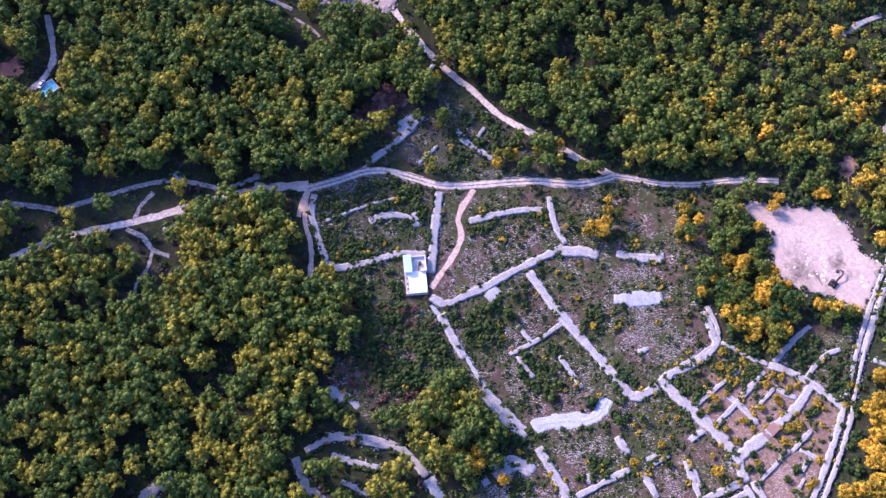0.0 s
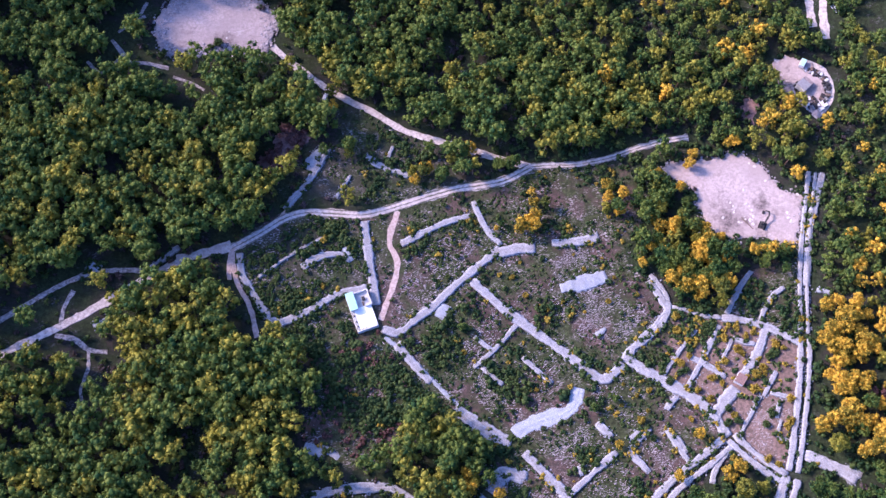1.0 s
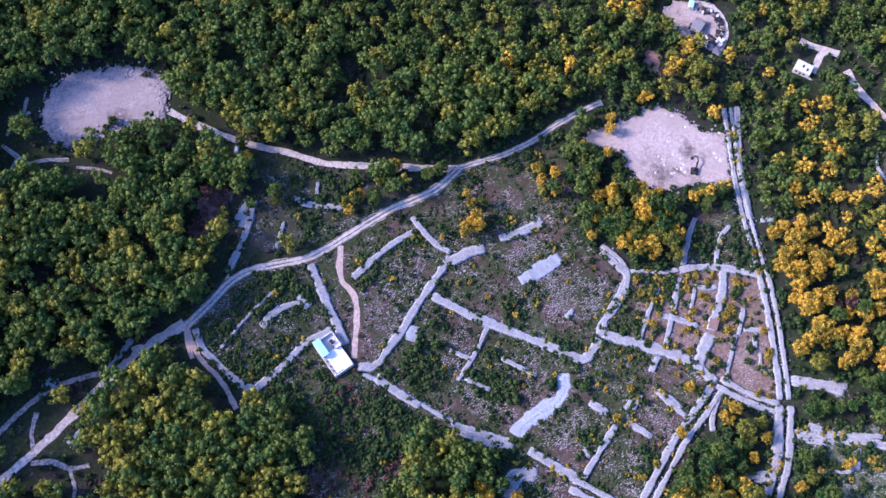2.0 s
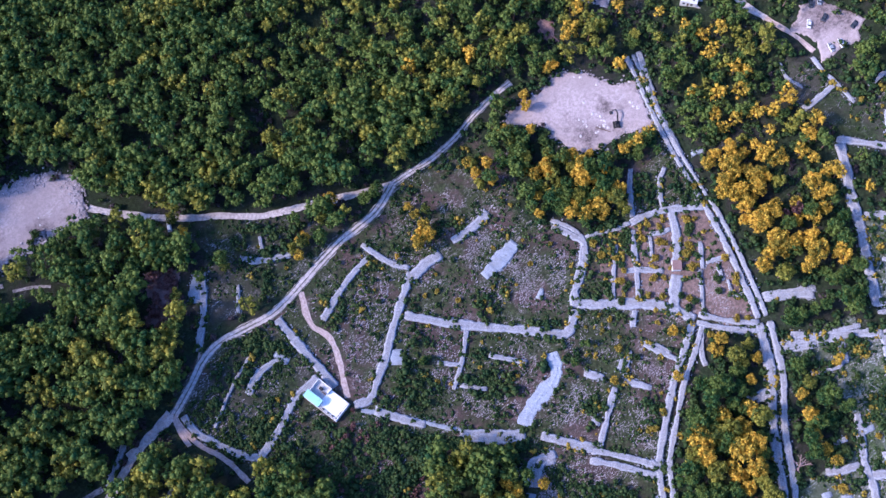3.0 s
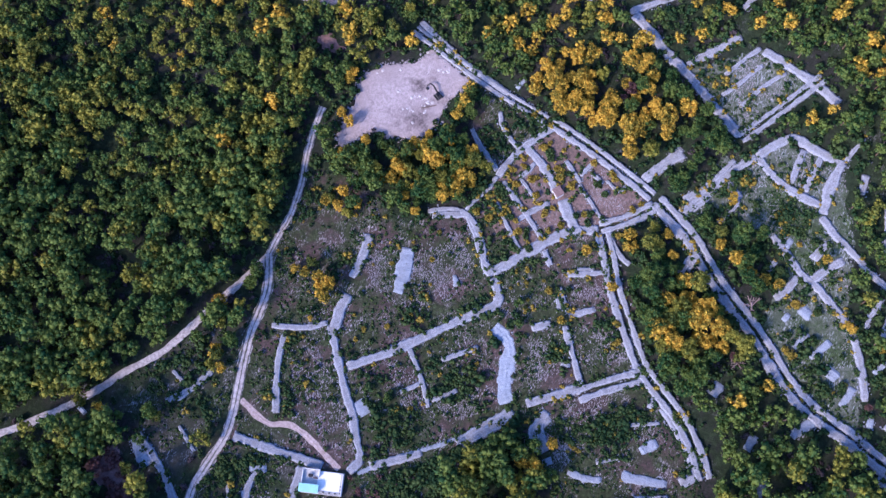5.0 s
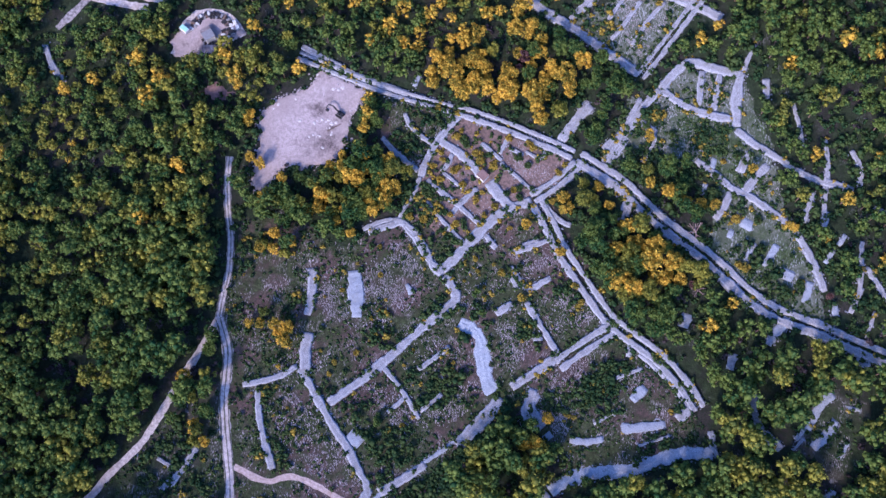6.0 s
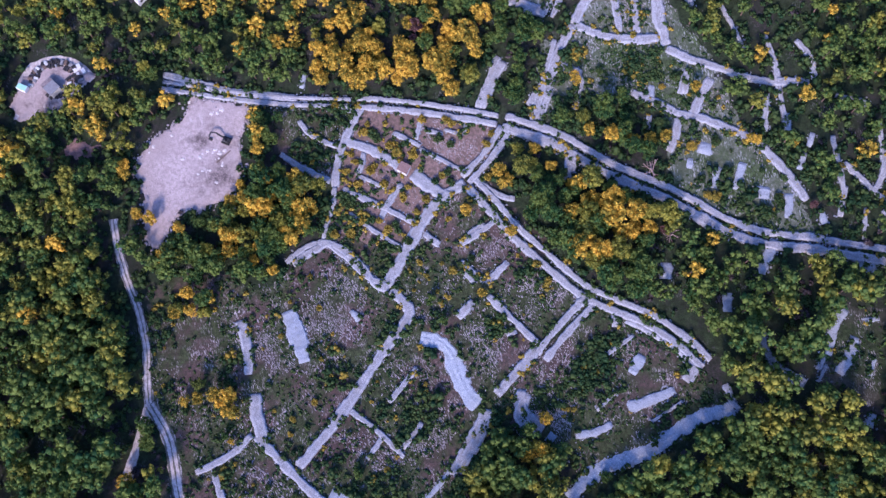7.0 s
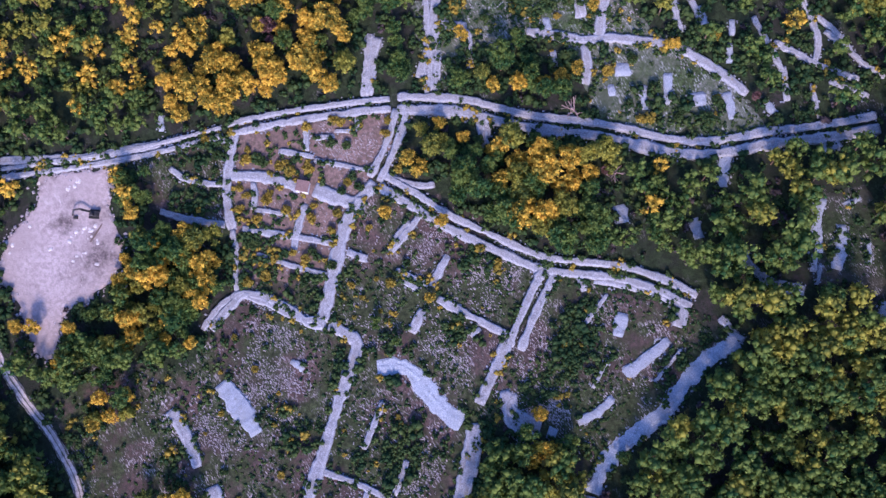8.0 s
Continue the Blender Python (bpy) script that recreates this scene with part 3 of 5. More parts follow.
LONE_TREES_C = [(92.5, 69.3, 0.66, 1), (32, 75.6, 0.66, 0), (28.2, 76.4, 0.58, 0), (21.2, 81.8, 0.73, 1), (-2.2, -24.2, 0.55, 0), (2.1, -36.6, 0.36, 0), (40.9, 3.3, 0.44, 0), (103.8, 7, 0.66, 1), (80.4, -67.2, 0.51, 1), (64.9, -77, 0.66, 1), (89.6, -40.6, 0.51, 1), (11, -10, 0.80, 0), (5.7, -12.4, 0.87, 1), (9, -6.3, 0.73, 0), (61.8, -86, 0.44, 1), (-16.6, 100.5, 0.73, 1), (-21.5, 98.6, 0.73, 0), (-31.2, 101.2, 0.87, 0), (10.9, 30.2, 0.44, 0), (46.2, 5.5, 0.51, 0), (110.3, -5.6, 0.66, 2), (108, -4.4, 0.51, 2)]
LONE_TREES_D = [(-13.4, 29.6, 0.31, 2), (-16.8, 28.5, 0.26, 2), (-11.2, 32.6, 0.25, 2), (-11.6, 1.4, 0.51, 2), (49.3, -51.9, 0.44, 2), (46.4, -86, 0.36, 2)]
LONE_TREES = LONE_TREES_A + LONE_TREES_B + LONE_TREES_C + LONE_TREES_D
GARDEN_SHRUBS_A = [(84.9, 16.1, 0.31, True), (83.1, 15.7, 0.33, True), (81.2, 18.2, 0.38, True), (79.7, 19.4, 0.26, False), (80.8, 10.9, 0.31, True), (79.9, 12.3, 0.45, True), (76.1, 10, 0.42, True), (77.4, 16, 0.39, True), (73.7, 20.5, 0.39, False), (72.6, 19.1, 0.36, False), (68.3, 16.7, 0.39, True), (66.3, 20.4, 0.41, True), (67.8, 13, 0.32, True), (65.1, 11.8, 0.43, True), (65.9, 9.4, 0.40, False), (61.2, 7.2, 0.40, False), (63.5, 15.3, 0.33, False), (61.2, 13.8, 0.35, False), (66.9, 24, 0.43, True), (74, 4.4, 0.29, True), (72, 6.2, 0.44, True), (70.5, 0.9, 0.38, True)]
GARDEN_SHRUBS_B = [(67.9, 3.6, 0.36, True), (74.9, -4, 0.33, True), (73.9, -2.2, 0.37, False), (72.7, -5.6, 0.39, False), (75.4, -5.6, 0.42, False), (84.8, 6.8, 0.39, True), (86.7, 9.1, 0.42, False), (82.9, 5.2, 0.44, True), (81.2, 1.3, 0.40, True), (89.6, 12.3, 0.42, True), (91.2, 10.8, 0.31, True), (93.4, 16.9, 0.42, False), (91, 18.8, 0.28, False), (97.4, 17.4, 0.34, True), (95.1, 6.7, 0.32, False), (87.8, -8.2, 0.43, True), (86.5, -9.1, 0.38, True), (89.5, -2.3, 0.40, True), (84, -4.9, 0.43, False), (81.8, -7.8, 0.36, False), (81.9, -17.9, 0.32, True), (80, -16.2, 0.38, True)]
GARDEN_SHRUBS_C = [(64.4, -3.2, 0.30, True), (71.9, -14.6, 0.38, True), (53.5, -3.4, 0.27, False), (53.9, -6.3, 0.32, False), (52, -1.3, 0.43, True), (49.1, -21.3, 0.35, True), (44.3, -22.7, 0.39, True), (66.7, -69.2, 0.44, False), (58.8, -69.4, 0.53, False), (52.1, -72.5, 0.40, False), (51.2, -70.5, 0.35, False), (48.3, -75.7, 0.54, False), (54.9, -63.9, 0.43, True), (58.8, -63.3, 0.40, False), (57.6, -77.6, 0.30, False), (67.2, -63.3, 0.45, True), (49.7, -79.2, 0.45, False), (74.8, -57.3, 0.47, False), (71.8, -57.6, 0.47, False), (82.9, -60.3, 0.30, True), (83.9, -63.6, 0.47, False), (76.7, -51.4, 0.36, False)]
GARDEN_SHRUBS_D = [(81.3, -45.7, 0.44, False), (81.7, -50, 0.39, False), (90.6, -46.6, 0.39, False), (79.2, -58.2, 0.37, False), (53.8, -66, 0.49, True), (18.6, 54.3, 0.24, False), (29.6, 46.5, 0.20, True), (26.6, 42.7, 0.28, True), (44.4, 46.3, 0.17, True), (46.2, 41.7, 0.25, True), (53.5, 37.9, 0.20, True), (50.7, 31.3, 0.28, True), (58.5, 32, 0.28, True), (57.1, 28.7, 0.20, False), (61.3, 26.2, 0.28, False), (44.1, 29.6, 0.18, True), (38.9, 33.2, 0.23, True), (13, 51.1, 0.28, False), (14.2, 54.4, 0.17, True), (35.6, 46.7, 0.28, False), (23.4, 43.9, 0.28, True), (49.8, 8.5, 0.17, True)]
GARDEN_SHRUBS_E = [(52.6, 5, 0.27, True), (48.2, 3.3, 0.20, True), (54.3, 0.7, 0.21, True), (55.9, 5.8, 0.29, True), (51.8, -12.7, 0.15, False), (50, -19.6, 0.28, False), (46, 3.4, 0.22, False), (29.4, 37, 0.29, True), (34.7, 27.4, 0.26, False), (20.5, 30.8, 0.25, False), (26.5, 24, 0.19, True), (30.5, 21.6, 0.18, True), (27.7, 11, 0.24, True), (10.5, 23.7, 0.28, True), (19.1, 44.1, 0.29, False), (11.6, 67, 0.29, False), (17.2, 68, 0.29, False), (13.3, 57.8, 0.15, False), (19.8, 57.6, 0.17, True), (9.5, 45.6, 0.25, False)]
GARDEN_SHRUBS = GARDEN_SHRUBS_A + GARDEN_SHRUBS_B + GARDEN_SHRUBS_C + GARDEN_SHRUBS_D + GARDEN_SHRUBS_E

# ---- tracks, walls, heaps ----
track(2.3, (-120.4, 28.9), (-108.5, 37.9), (-94.8, 43.7), (-82.9, 49.4), (-70.4, 56.3), (-60.3, 60.8), (-48, 63.5))
track(2.8, (-47.8, 62.1), (-39.4, 65.9), (-33.2, 69.4), (-26.9, 70.6), (-19.1, 69), (-11.1, 67.3), (-5.2, 67.9), (0.2, 68.9), (8.5, 70.5), (16.2, 71.5), (22.8, 71.3), (29.3, 71.3), (37.5, 74.3), ruts=True)
track(2.1, (37.8, 74.5), (43.1, 74.1), (49.8, 72.7), (59.4, 72.9), (66.9, 74.3), (73.8, 75.1), (78.1, 75.1), (82.3, 74.9), ruts=True)
track(2.1, (37.8, 74.5), (30.1, 78.3), (22.5, 82), (15.3, 85.9), (7.7, 89.5), (2.1, 92.8), (-4, 98.9), (-10, 102.9), (-17.2, 108.8), (-26.9, 118.8), (-31.1, 124.3))
track(1.7, (-1.4, 67.2), (-4.3, 61.1), (-5.1, 57.2), (-3.4, 53.4), (-3.7, 49.9), (-6, 44.4), (-8.6, 39.2), (-10.2, 36.3), mat=PATH_DIRT, label="beige trodden footpath through the plots", name="footpath")
track(1.5, (-47.5, 62.9), (-48, 57.8), (-47.3, 51.8), (-44, 44.5), (-43.2, 35.8), mat=PATH_DIRT, label="beige trodden footpath through the plots", name="footpath")
track(1.1, (-33.7, 69.9), (-27.5, 77.1), (-23, 82.2), (-19.7, 88.9), mat=PATH_DIRT, label="beige trodden footpath through the plots", name="footpath")
track(1.3, (-47.6, 62.4), (-48.9, 58.4), (-49.1, 53.1), mat=PATH_DIRT, label="beige trodden footpath through the plots", name="footpath")
track(1.7, (-47.8, 62.1), (-56.3, 60.9), (-62.8, 61.3))
wall(1.7, (-18.3, 89.2), (-22.4, 83.1), (-27.5, 77), (-32.7, 72.2))
wall(1.4, (-8.3, 85.6), (-3.1, 81), (3, 77.1))
wall(1.0, (-13.1, 80), (-18, 73.6))
wall(1.0, (-0.1, 87.3), (-2.5, 82.6))
wall(2.5, (-11, 65.5), (-11, 60.9), (-11, 53.3), (-10.7, 45), (-10.9, 40.6))
wall(2.0, (-45.8, 60.5), (-46, 54.3), (-42.5, 47.2), (-40.4, 42.1), (-37.3, 38.9), (-35.1, 39.2))
wall(2.1, (-36, 39.2), (-30.5, 40.8), (-25.3, 43), (-21.2, 45.1), (-16.5, 45.6), (-12.3, 45.6))
wall(1.8, (-29.3, 53.5), (-27, 55.9), (-22.7, 57), (-18.3, 56.6), (-16.1, 54.2))
wall(0.8, (-41.5, 52.7), (-32.8, 57.8), (-27.1, 60.5), (-22.4, 62.2))
wall(1.9, (18.7, 62.6), (11.9, 61.8), (5.3, 59.8), (-1.8, 57.1))
wall(1.5, (19.9, 66.8), (20.9, 61.8), (22.5, 56.9), (25.4, 52.5))
wall(2.7, (52.1, 50.2), (45.7, 49.7), (39.2, 50.7))
wall(3.0, (34.5, 50), (29, 50.8), (23.3, 50.1))
wall(2.2, (25, 51.8), (19.7, 48.3), (14.3, 44.9), (9, 41.4), (4.2, 37.6), (0, 35.5), (-5.6, 31.5), (-10.1, 33.5))
wall(2.5, (15.8, 43.6), (22.5, 34.7), (29.6, 26.8), (37, 19.3), (42.1, 12.8), (44.7, 10.4), (48, 11.7), (51.1, 13.9))
wall(1.9, (62.4, 35.4), (64.4, 30), (65.9, 26.2), (62.5, 22.3), (57.2, 18.8), (53.3, 17.4), (51.5, 14.3))
heap(4.1, (51.8, 38.8), (45.9, 37.7), (39, 37.4))
heap(1.5, (48.5, 24.3), (45.8, 22.6))
heap(3.3, (8.2, 37.7), (5.4, 34.4))
wall(2.4, (-6.8, 29), (-1.6, 20.4), (0.9, 17.1))
wall(2.6, (6.3, 9.6), (11.5, 4.5), (18.5, -1.9))
wall(1.2, (13.9, 27.8), (17.9, 23.3))
wall(1.2, (25.7, 29.4), (20.1, 24.3), (12.5, 19.3))
wall(1.4, (14.5, 19.2), (19.2, 13.5))
wall(1.2, (25.4, 20.1), (31.9, 11.8))
bare_rock(4.0, (38.4, 9.6), (36.5, 5.3), (33.4, 3.3), (28.6, 3.1), (23.7, 2.1), (20, 0))
wall(1.2, (34.3, -10.2), (34.6, -12.8))
wall(1.3, (57.5, -4.4), (61.4, -14.3))
wall(1.2, (54, -3.8), (47.8, -8))
sunken_lane(0.80, 0.80, 1.07, (111.5, 57.2), (106.8, 44.7), (103.7, 36.2), (100.3, 25.1), (97.4, 13.5))
sunken_lane(0.78, 1.12, 1.55, (97.1, 12.1), (94.9, 4.2), (91.6, -4.8), (87.5, -14.7), (85, -20.3))
sunken_lane(0.81, 1.62, 2.27, (84.4, -21.6), (80.2, -28.6), (76.8, -33.6), (72.3, -38.1), (67, -43.4), (62.6, -49.1), (58.3, -54.9), (53.3, -60.3), (47.9, -65.4), (43, -71.9), (40.2, -78.3), (38.3, -83.9), (35.2, -90.1), (31.4, -98.4), (29.1, -104.8))
sunken_lane(0.60, 1.54, 1.63, (82.6, -21.7), (80.3, -19.6), (77.3, -16.2), (74.6, -12.3), (72.7, -9.4))
sunken_lane(0.95, 1.51, 1.82, (71.8, -10.5), (64.4, -14.7), (57.9, -17.9), (53.5, -20.9), (45.8, -26.2), (39.4, -30.8), (34.6, -37.5), (29.6, -44.1), (23.1, -49.7), (17, -53.4))
sunken_lane(0.91, 1.66, 1.66, (37.6, -31.2), (35.6, -28), (32.8, -23.7), (29.6, -19.4), (27.5, -16.8))
wall(2.5, (29.9, -16.4), (26.8, -12.7), (24.5, -9), (21.5, -4.7))
wall(2.7, (72.2, -9.1), (70.5, -4.7), (68.1, -0.2), (64.2, 4), (59.6, 8), (55.1, 12.1), (52.6, 14.9))
wall(1.4, (52.6, 14.9), (55.6, 19.4), (60.5, 22.1), (64.2, 25.3), (66.2, 27), (65.7, 31.8), (63.1, 36.9))
wall(2.1, (95.8, 11.2), (92.5, 14), (87.8, 17.7), (83.5, 20), (78.4, 21.7))
wall(1.1, (78.4, 21.7), (74.2, 22.8), (70.2, 25.3), (66.5, 27))
wall(2.4, (88.7, 17), (84.9, 10.8), (81.5, 7.1), (78.8, 5.3))
wall(3.5, (77.2, 2.8), (73.1, -0.4), (68.8, -4.9))
wall(1.4, (77.5, 19.8), (73.7, 15.3), (70.2, 10.5), (64.7, 4.3))
wall(1.2, (71.4, 19.8), (66.2, 15.2), (60, 9.1))
wall(1.5, (75.4, 5.7), (72, 9.5), (67.8, 13))
wall(1.2, (85.1, 13.1), (82.4, 13.8), (79.8, 15.8))
wall(0.9, (79.6, 15.5), (74.8, 9.4))
wall(1.1, (90.6, -2.9), (85, 0))
wall(1.2, (88, 5.2), (83.2, -0.6))
wall(0.9, (82.7, -0.3), (76.8, -7), (73.8, -10.5))
wall(0.9, (86.5, -2.8), (84.8, -6.6))
wall(0.9, (86.1, -12.7), (83.2, -11.2), (85.8, -7.1))
wall(1.1, (96, 26.7), (91.8, 25), (87.4, 18.7))
wall(1.5, (89, 32.8), (84.1, 28.2), (80, 22.4))
wall(1.1, (97.4, 16.8), (95, 13.4))
wall(1.4, (61.4, -11.4), (60, -8.3), (57.7, -4.4))
wall(1.9, (51.2, -14.6), (47.3, -8.5))
wall(1.7, (44.4, -8.2), (37.7, -12.4), (30.3, -17.1))
wall(1.9, (44.1, -4.5), (41, -0.1))
wall(1.1, (52.1, -3.4), (47.8, -5.8))
wall(1.4, (62.4, 3.2), (58.9, 0.4))
wall(1.8, (34.4, -36.1), (30.2, -35.3))
wall(2.7, (31.5, -38.4), (26.2, -44.8), (20.5, -49.5), (16.6, -50.5), (14.2, -47.7))
heap(2.5, (22.4, -39.6), (18.9, -36.1))
wall(0.9, (27.3, -39), (24.5, -31.8))
heap(2.6, (12.9, -44.7), (12.1, -39.3), (11.4, -33.3))
wall(0.7, (10.1, -45.9), (7.2, -37.7))
bare_rock(3.5, (5.9, -56.4), (5.7, -48.6), (3.9, -42.3), (1.1, -36.6), (0.3, -30.9), (0, -25.5), (-1.7, -19.7), (-5.2, -15.3))
wall(2.4, (21.3, -10.5), (17.3, -9.3), (13.6, -11.4), (11.5, -13.5))
heap(2.4, (9.6, -13.8), (8.2, -15))
heap(1.9, (8.8, -28.8), (7.7, -24.2), (8.3, -20.1))
wall(0.8, (16, -32.2), (12.5, -26.3))
wall(2.6, (18.7, -1.9), (14, 0.3), (8.9, 5.6), (6.3, 8.2))
wall(1.2, (100.6, -38.2), (94.3, -34.6), (88, -30.9), (82.7, -28))
wall(1.8, (94.4, -37), (86.8, -33), (82.4, -29.8))
wall(1.0, (94.4, -37), (90.1, -42.9), (82.9, -39))
wall(1.7, (100, -23.8), (95, -20.4), (88.9, -16.3))
wall(2.0, (83.5, -53), (79.2, -58.3), (75.5, -62.4), (73.3, -67.4), (68.9, -73.1), (64, -78.6))
wall(2.0, (64, -78.6), (57.9, -81.9), (52.4, -84.1), (48, -85.6))
wall(2.3, (82, -71.8), (78.3, -68.5), (74.5, -65.3))
wall(2.2, (74.9, -62.1), (70.3, -60.4), (67.5, -57.9))
heap(2.3, (83.9, -58.1), (81.1, -56.6))
wall(1.3, (85, -66.5), (80.3, -63.8))
wall(1.4, (77.1, -55.8), (74, -54.3))
wall(1.8, (75.1, -35.4), (70.9, -34.3), (66.8, -33))
heap(3.2, (67.2, -67), (64.8, -65.6))
heap(1.7, (64.6, -62.5), (62.4, -61.4))
heap(1.5, (61, -68), (56.3, -65.8))
heap(2.0, (60.4, -74), (54.9, -70.3))
heap(3.4, (53.8, -76.8), (51.1, -75.7))
heap(2.2, (50.5, -82), (46.6, -81))
heap(1.4, (73.9, -83.1), (66.4, -80.7))
heap(1.7, (69.2, -86.6), (65.2, -85.7))
heap(1.5, (63, -91.2), (60.2, -89.3))
heap(1.5, (59.1, -88.2), (55.5, -85.9))
heap(1.8, (44.6, -87.9), (41.7, -88))
heap(2.0, (39.5, -75.3), (34.6, -71.7))
heap(2.5, (31.5, -95.5), (28.5, -94))
wall(1.3, (61.3, -95.2), (54.6, -94.7), (47.8, -94.2), (42.4, -91.7))
wall(1.3, (54.5, -96), (47.3, -99.9), (41.8, -103.3), (38.5, -106.4))
wall(1.4, (62, -105.8), (55.3, -105.2), (49.3, -103.7), (46.2, -100.5))
wall(1.0, (55, -105.8), (49.5, -107.7), (43.6, -108.2))
wall(1.6, (21.4, -67.2), (17, -66.6), (12.5, -68.5), (7.5, -73.4))
heap(1.8, (22.9, -86), (15.6, -80.9))
wall(1.4, (12.6, -79.1), (9.8, -76.8))
heap(2.2, (14.8, -87), (9.1, -82.9))
wall(1.6, (11.5, -56), (7.1, -56.7))
wall(2.4, (132.4, -0.4), (128.8, -6.4), (124.3, -12.1), (120.8, -18.6), (117, -23.7), (112, -30.4), (107.4, -37.6))
wall(2.2, (122.6, -18.5), (126.9, -23), (133.8, -30.1))
wall(1.8, (132.8, 0.9), (136.6, -4.6), (140.9, -10.8))
wall(1.2, (122.5, -29), (128.2, -32.9), (132, -35.9))
wall(1.2, (116.9, -29.9), (122, -34), (127.6, -37.8))
wall(1.2, (114.9, -35.4), (122.7, -40), (127, -44.4))
sunken_lane(0.76, 1.10, 1.27, (106.7, -37.9), (114.1, -43.6), (122.3, -49.5), (128.2, -53.9))
wall(2.3, (131.5, -36.9), (128, -47), (125.1, -54.4), (122.1, -59.5))
wall(2.2, (82.8, -29.1), (89.6, -33.4), (96.1, -36.9), (103, -43.4))
wall(2.2, (86.6, -28.3), (91.6, -34.1))
wall(2.5, (103, -43.4), (106.9, -46.5), (110.9, -51), (108.3, -58.1), (106.4, -65.5))
wall(2.1, (103, -43.4), (98.2, -49.9), (95.5, -57), (94.6, -62.5))
wall(1.7, (108, -54.4), (98.5, -53.6))
wall(1.7, (107.2, -59.2), (97.1, -57.6))
wall(2.2, (89, -16.8), (94.8, -21.6), (98.7, -24.8))
wall(1.5, (95.2, -37.3), (92.1, -40.4))
wall(2.1, (73.9, -33.6), (72, -36.7), (68.5, -34.2))
wall(1.5, (71.4, -12.3), (66.6, -16.8), (65.4, -19.8))
wall(1.8, (114, 56.4), (106.3, 41.5), (101.3, 25.9))
wall(2.8, (-74.7, -29.4), (-67.8, -22))
wall(1.5, (-70.7, 57.8), (-61.7, 64.1))
wall(1.7, (-7, 83.3), (-1.7, 79.8), (4.3, 77.4))
wall(2.3, (-39, -13.7), (-35.5, -20.3), (-29.6, -23.7))
wall(2.0, (-36.7, -11.8), (-30.3, -7.1), (-21.9, -6.6), (-12.9, -7.9), (-5.6, -14.8))
wall(1.7, (-30.1, -12.2), (-23.4, -13.4), (-17.6, -14))
wall(1.4, (-26.6, -18.3), (-19.1, -20.7))
heap(2.8, (-33.5, 5.3), (-28.5, 2.3))
heap(2.8, (-24.7, 83.1), (-21.1, 87.3))
wall(2.4, (10.2, -10.7), (15.5, -8), (20.1, -11.7))
track(1.9, (-128.7, 77.8), (-125.4, 83.6), (-124.3, 89.9), (-126.6, 96.9), (-129.5, 103.8))
track(2.4, (129.5, 112.7), (127, 105.4), (125.5, 95.7))
track(2.2, (116.3, 73.1), (121, 76), (123.1, 81.6), (121.5, 88.8), (110.2, 91.9))
track(2.0, (143.7, 51.6), (143.4, 44.7), (144.7, 38.7))
track(1.4, (146.5, 22.7), (146.4, 29.3), (144.7, 38.7), mat=PATH_DIRT, label="beige trodden footpath through the plots", name="footpath")
track(2.1, (135.9, 55.3), (141.1, 59.6), (143.5, 58))
wall(1.9, (146.6, -30.8), (141.4, -28.4))
track(1.5, (-113.2, 44.2), (-104.2, 49.6), (-93.6, 55.8), (-85.1, 59.2), (-78.8, 59.1), (-72.1, 58.4), mat=TRAIL, label="faint grey trail between the trees", name="trail")
track(1.4, (-94.1, 42.3), (-89.1, 40.8), (-86, 37.2), (-81.3, 36.5), mat=TRAIL, label="faint grey trail between the trees", name="trail")
track(1.1, (-86, 37.2), (-86, 32.2), (-88.1, 27.6), (-87.8, 23.5), mat=TRAIL, label="faint grey trail between the trees", name="trail")
track(1.2, (-89.4, 54.3), (-92.1, 49.7), (-92.8, 43.5), mat=TRAIL, label="faint grey trail between the trees", name="trail")
track(1.6, (-127.7, 43.6), (-119.2, 44.8), (-110.3, 44.6), mat=TRAIL, label="faint grey trail between the trees", name="trail")
track(1.4, (-61.9, 45.6), (-58.8, 47), mat=TRAIL, label="faint grey trail between the trees", name="trail")
heap(2.2, (-85.6, 61.6), (-82.4, 59.8))
heap(1.8, (-17.5, 58.4), (-15.8, 54.2))
heap(1.4, (-29.7, 54.7), (-23, 57.5))
wall(2.9, (107.1, -64.7), (100.1, -63.5), (92.5, -63.7))
wall(1.8, (91.7, -63.5), (87.7, -68.1), (84.1, -74), (79.8, -79.7), (77.3, -85.1), (74.9, -93.5))
wall(1.2, (107.4, -65.3), (111.8, -66.9), (114.8, -68.7))
wall(1.6, (91, -42.6), (94.4, -36.7), (88.9, -33.2), (82.7, -29.6))
wall(1.0, (98.9, -78.1), (93.7, -79.6), (86.8, -80.9))
wall(1.2, (88.7, -86.4), (82, -87.2), (76.5, -86.5))
wall(1.3, (85.5, -93), (80.7, -95.4), (75.3, -94.8))
wall(1.0, (74.9, -83.2), (66.6, -81))
wall(1.2, (76.4, -86.5), (66.9, -85.7))
wall(2.0, (105.5, -71.3), (100, -71.5))
wall(1.4, (85.7, -66.8), (79.9, -65))
wall(1.1, (70.3, -98.4), (66, -105.3))
track(2.1, (137.6, 65.3), (140.4, 61.6), (144.4, 56.7))
track(2.2, (128.9, 126.9), (126.7, 119.6), (124.5, 112.4), (123.1, 100.3))
track(1.9, (115.8, 124.9), (120.6, 120.7), (125.1, 116.7), mat=TRAIL, label="faint grey trail between the trees", name="trail")
wall(1.9, (100.6, 121.8), (105.2, 125.5), (111.2, 128.1))
wall(1.1, (144.9, 21.8), (143.9, 16.5), (143.8, 12.2), (143.2, 4.9))
wall(1.6, (143.8, 12.2), (137.9, 12.2), (133, 12.8))
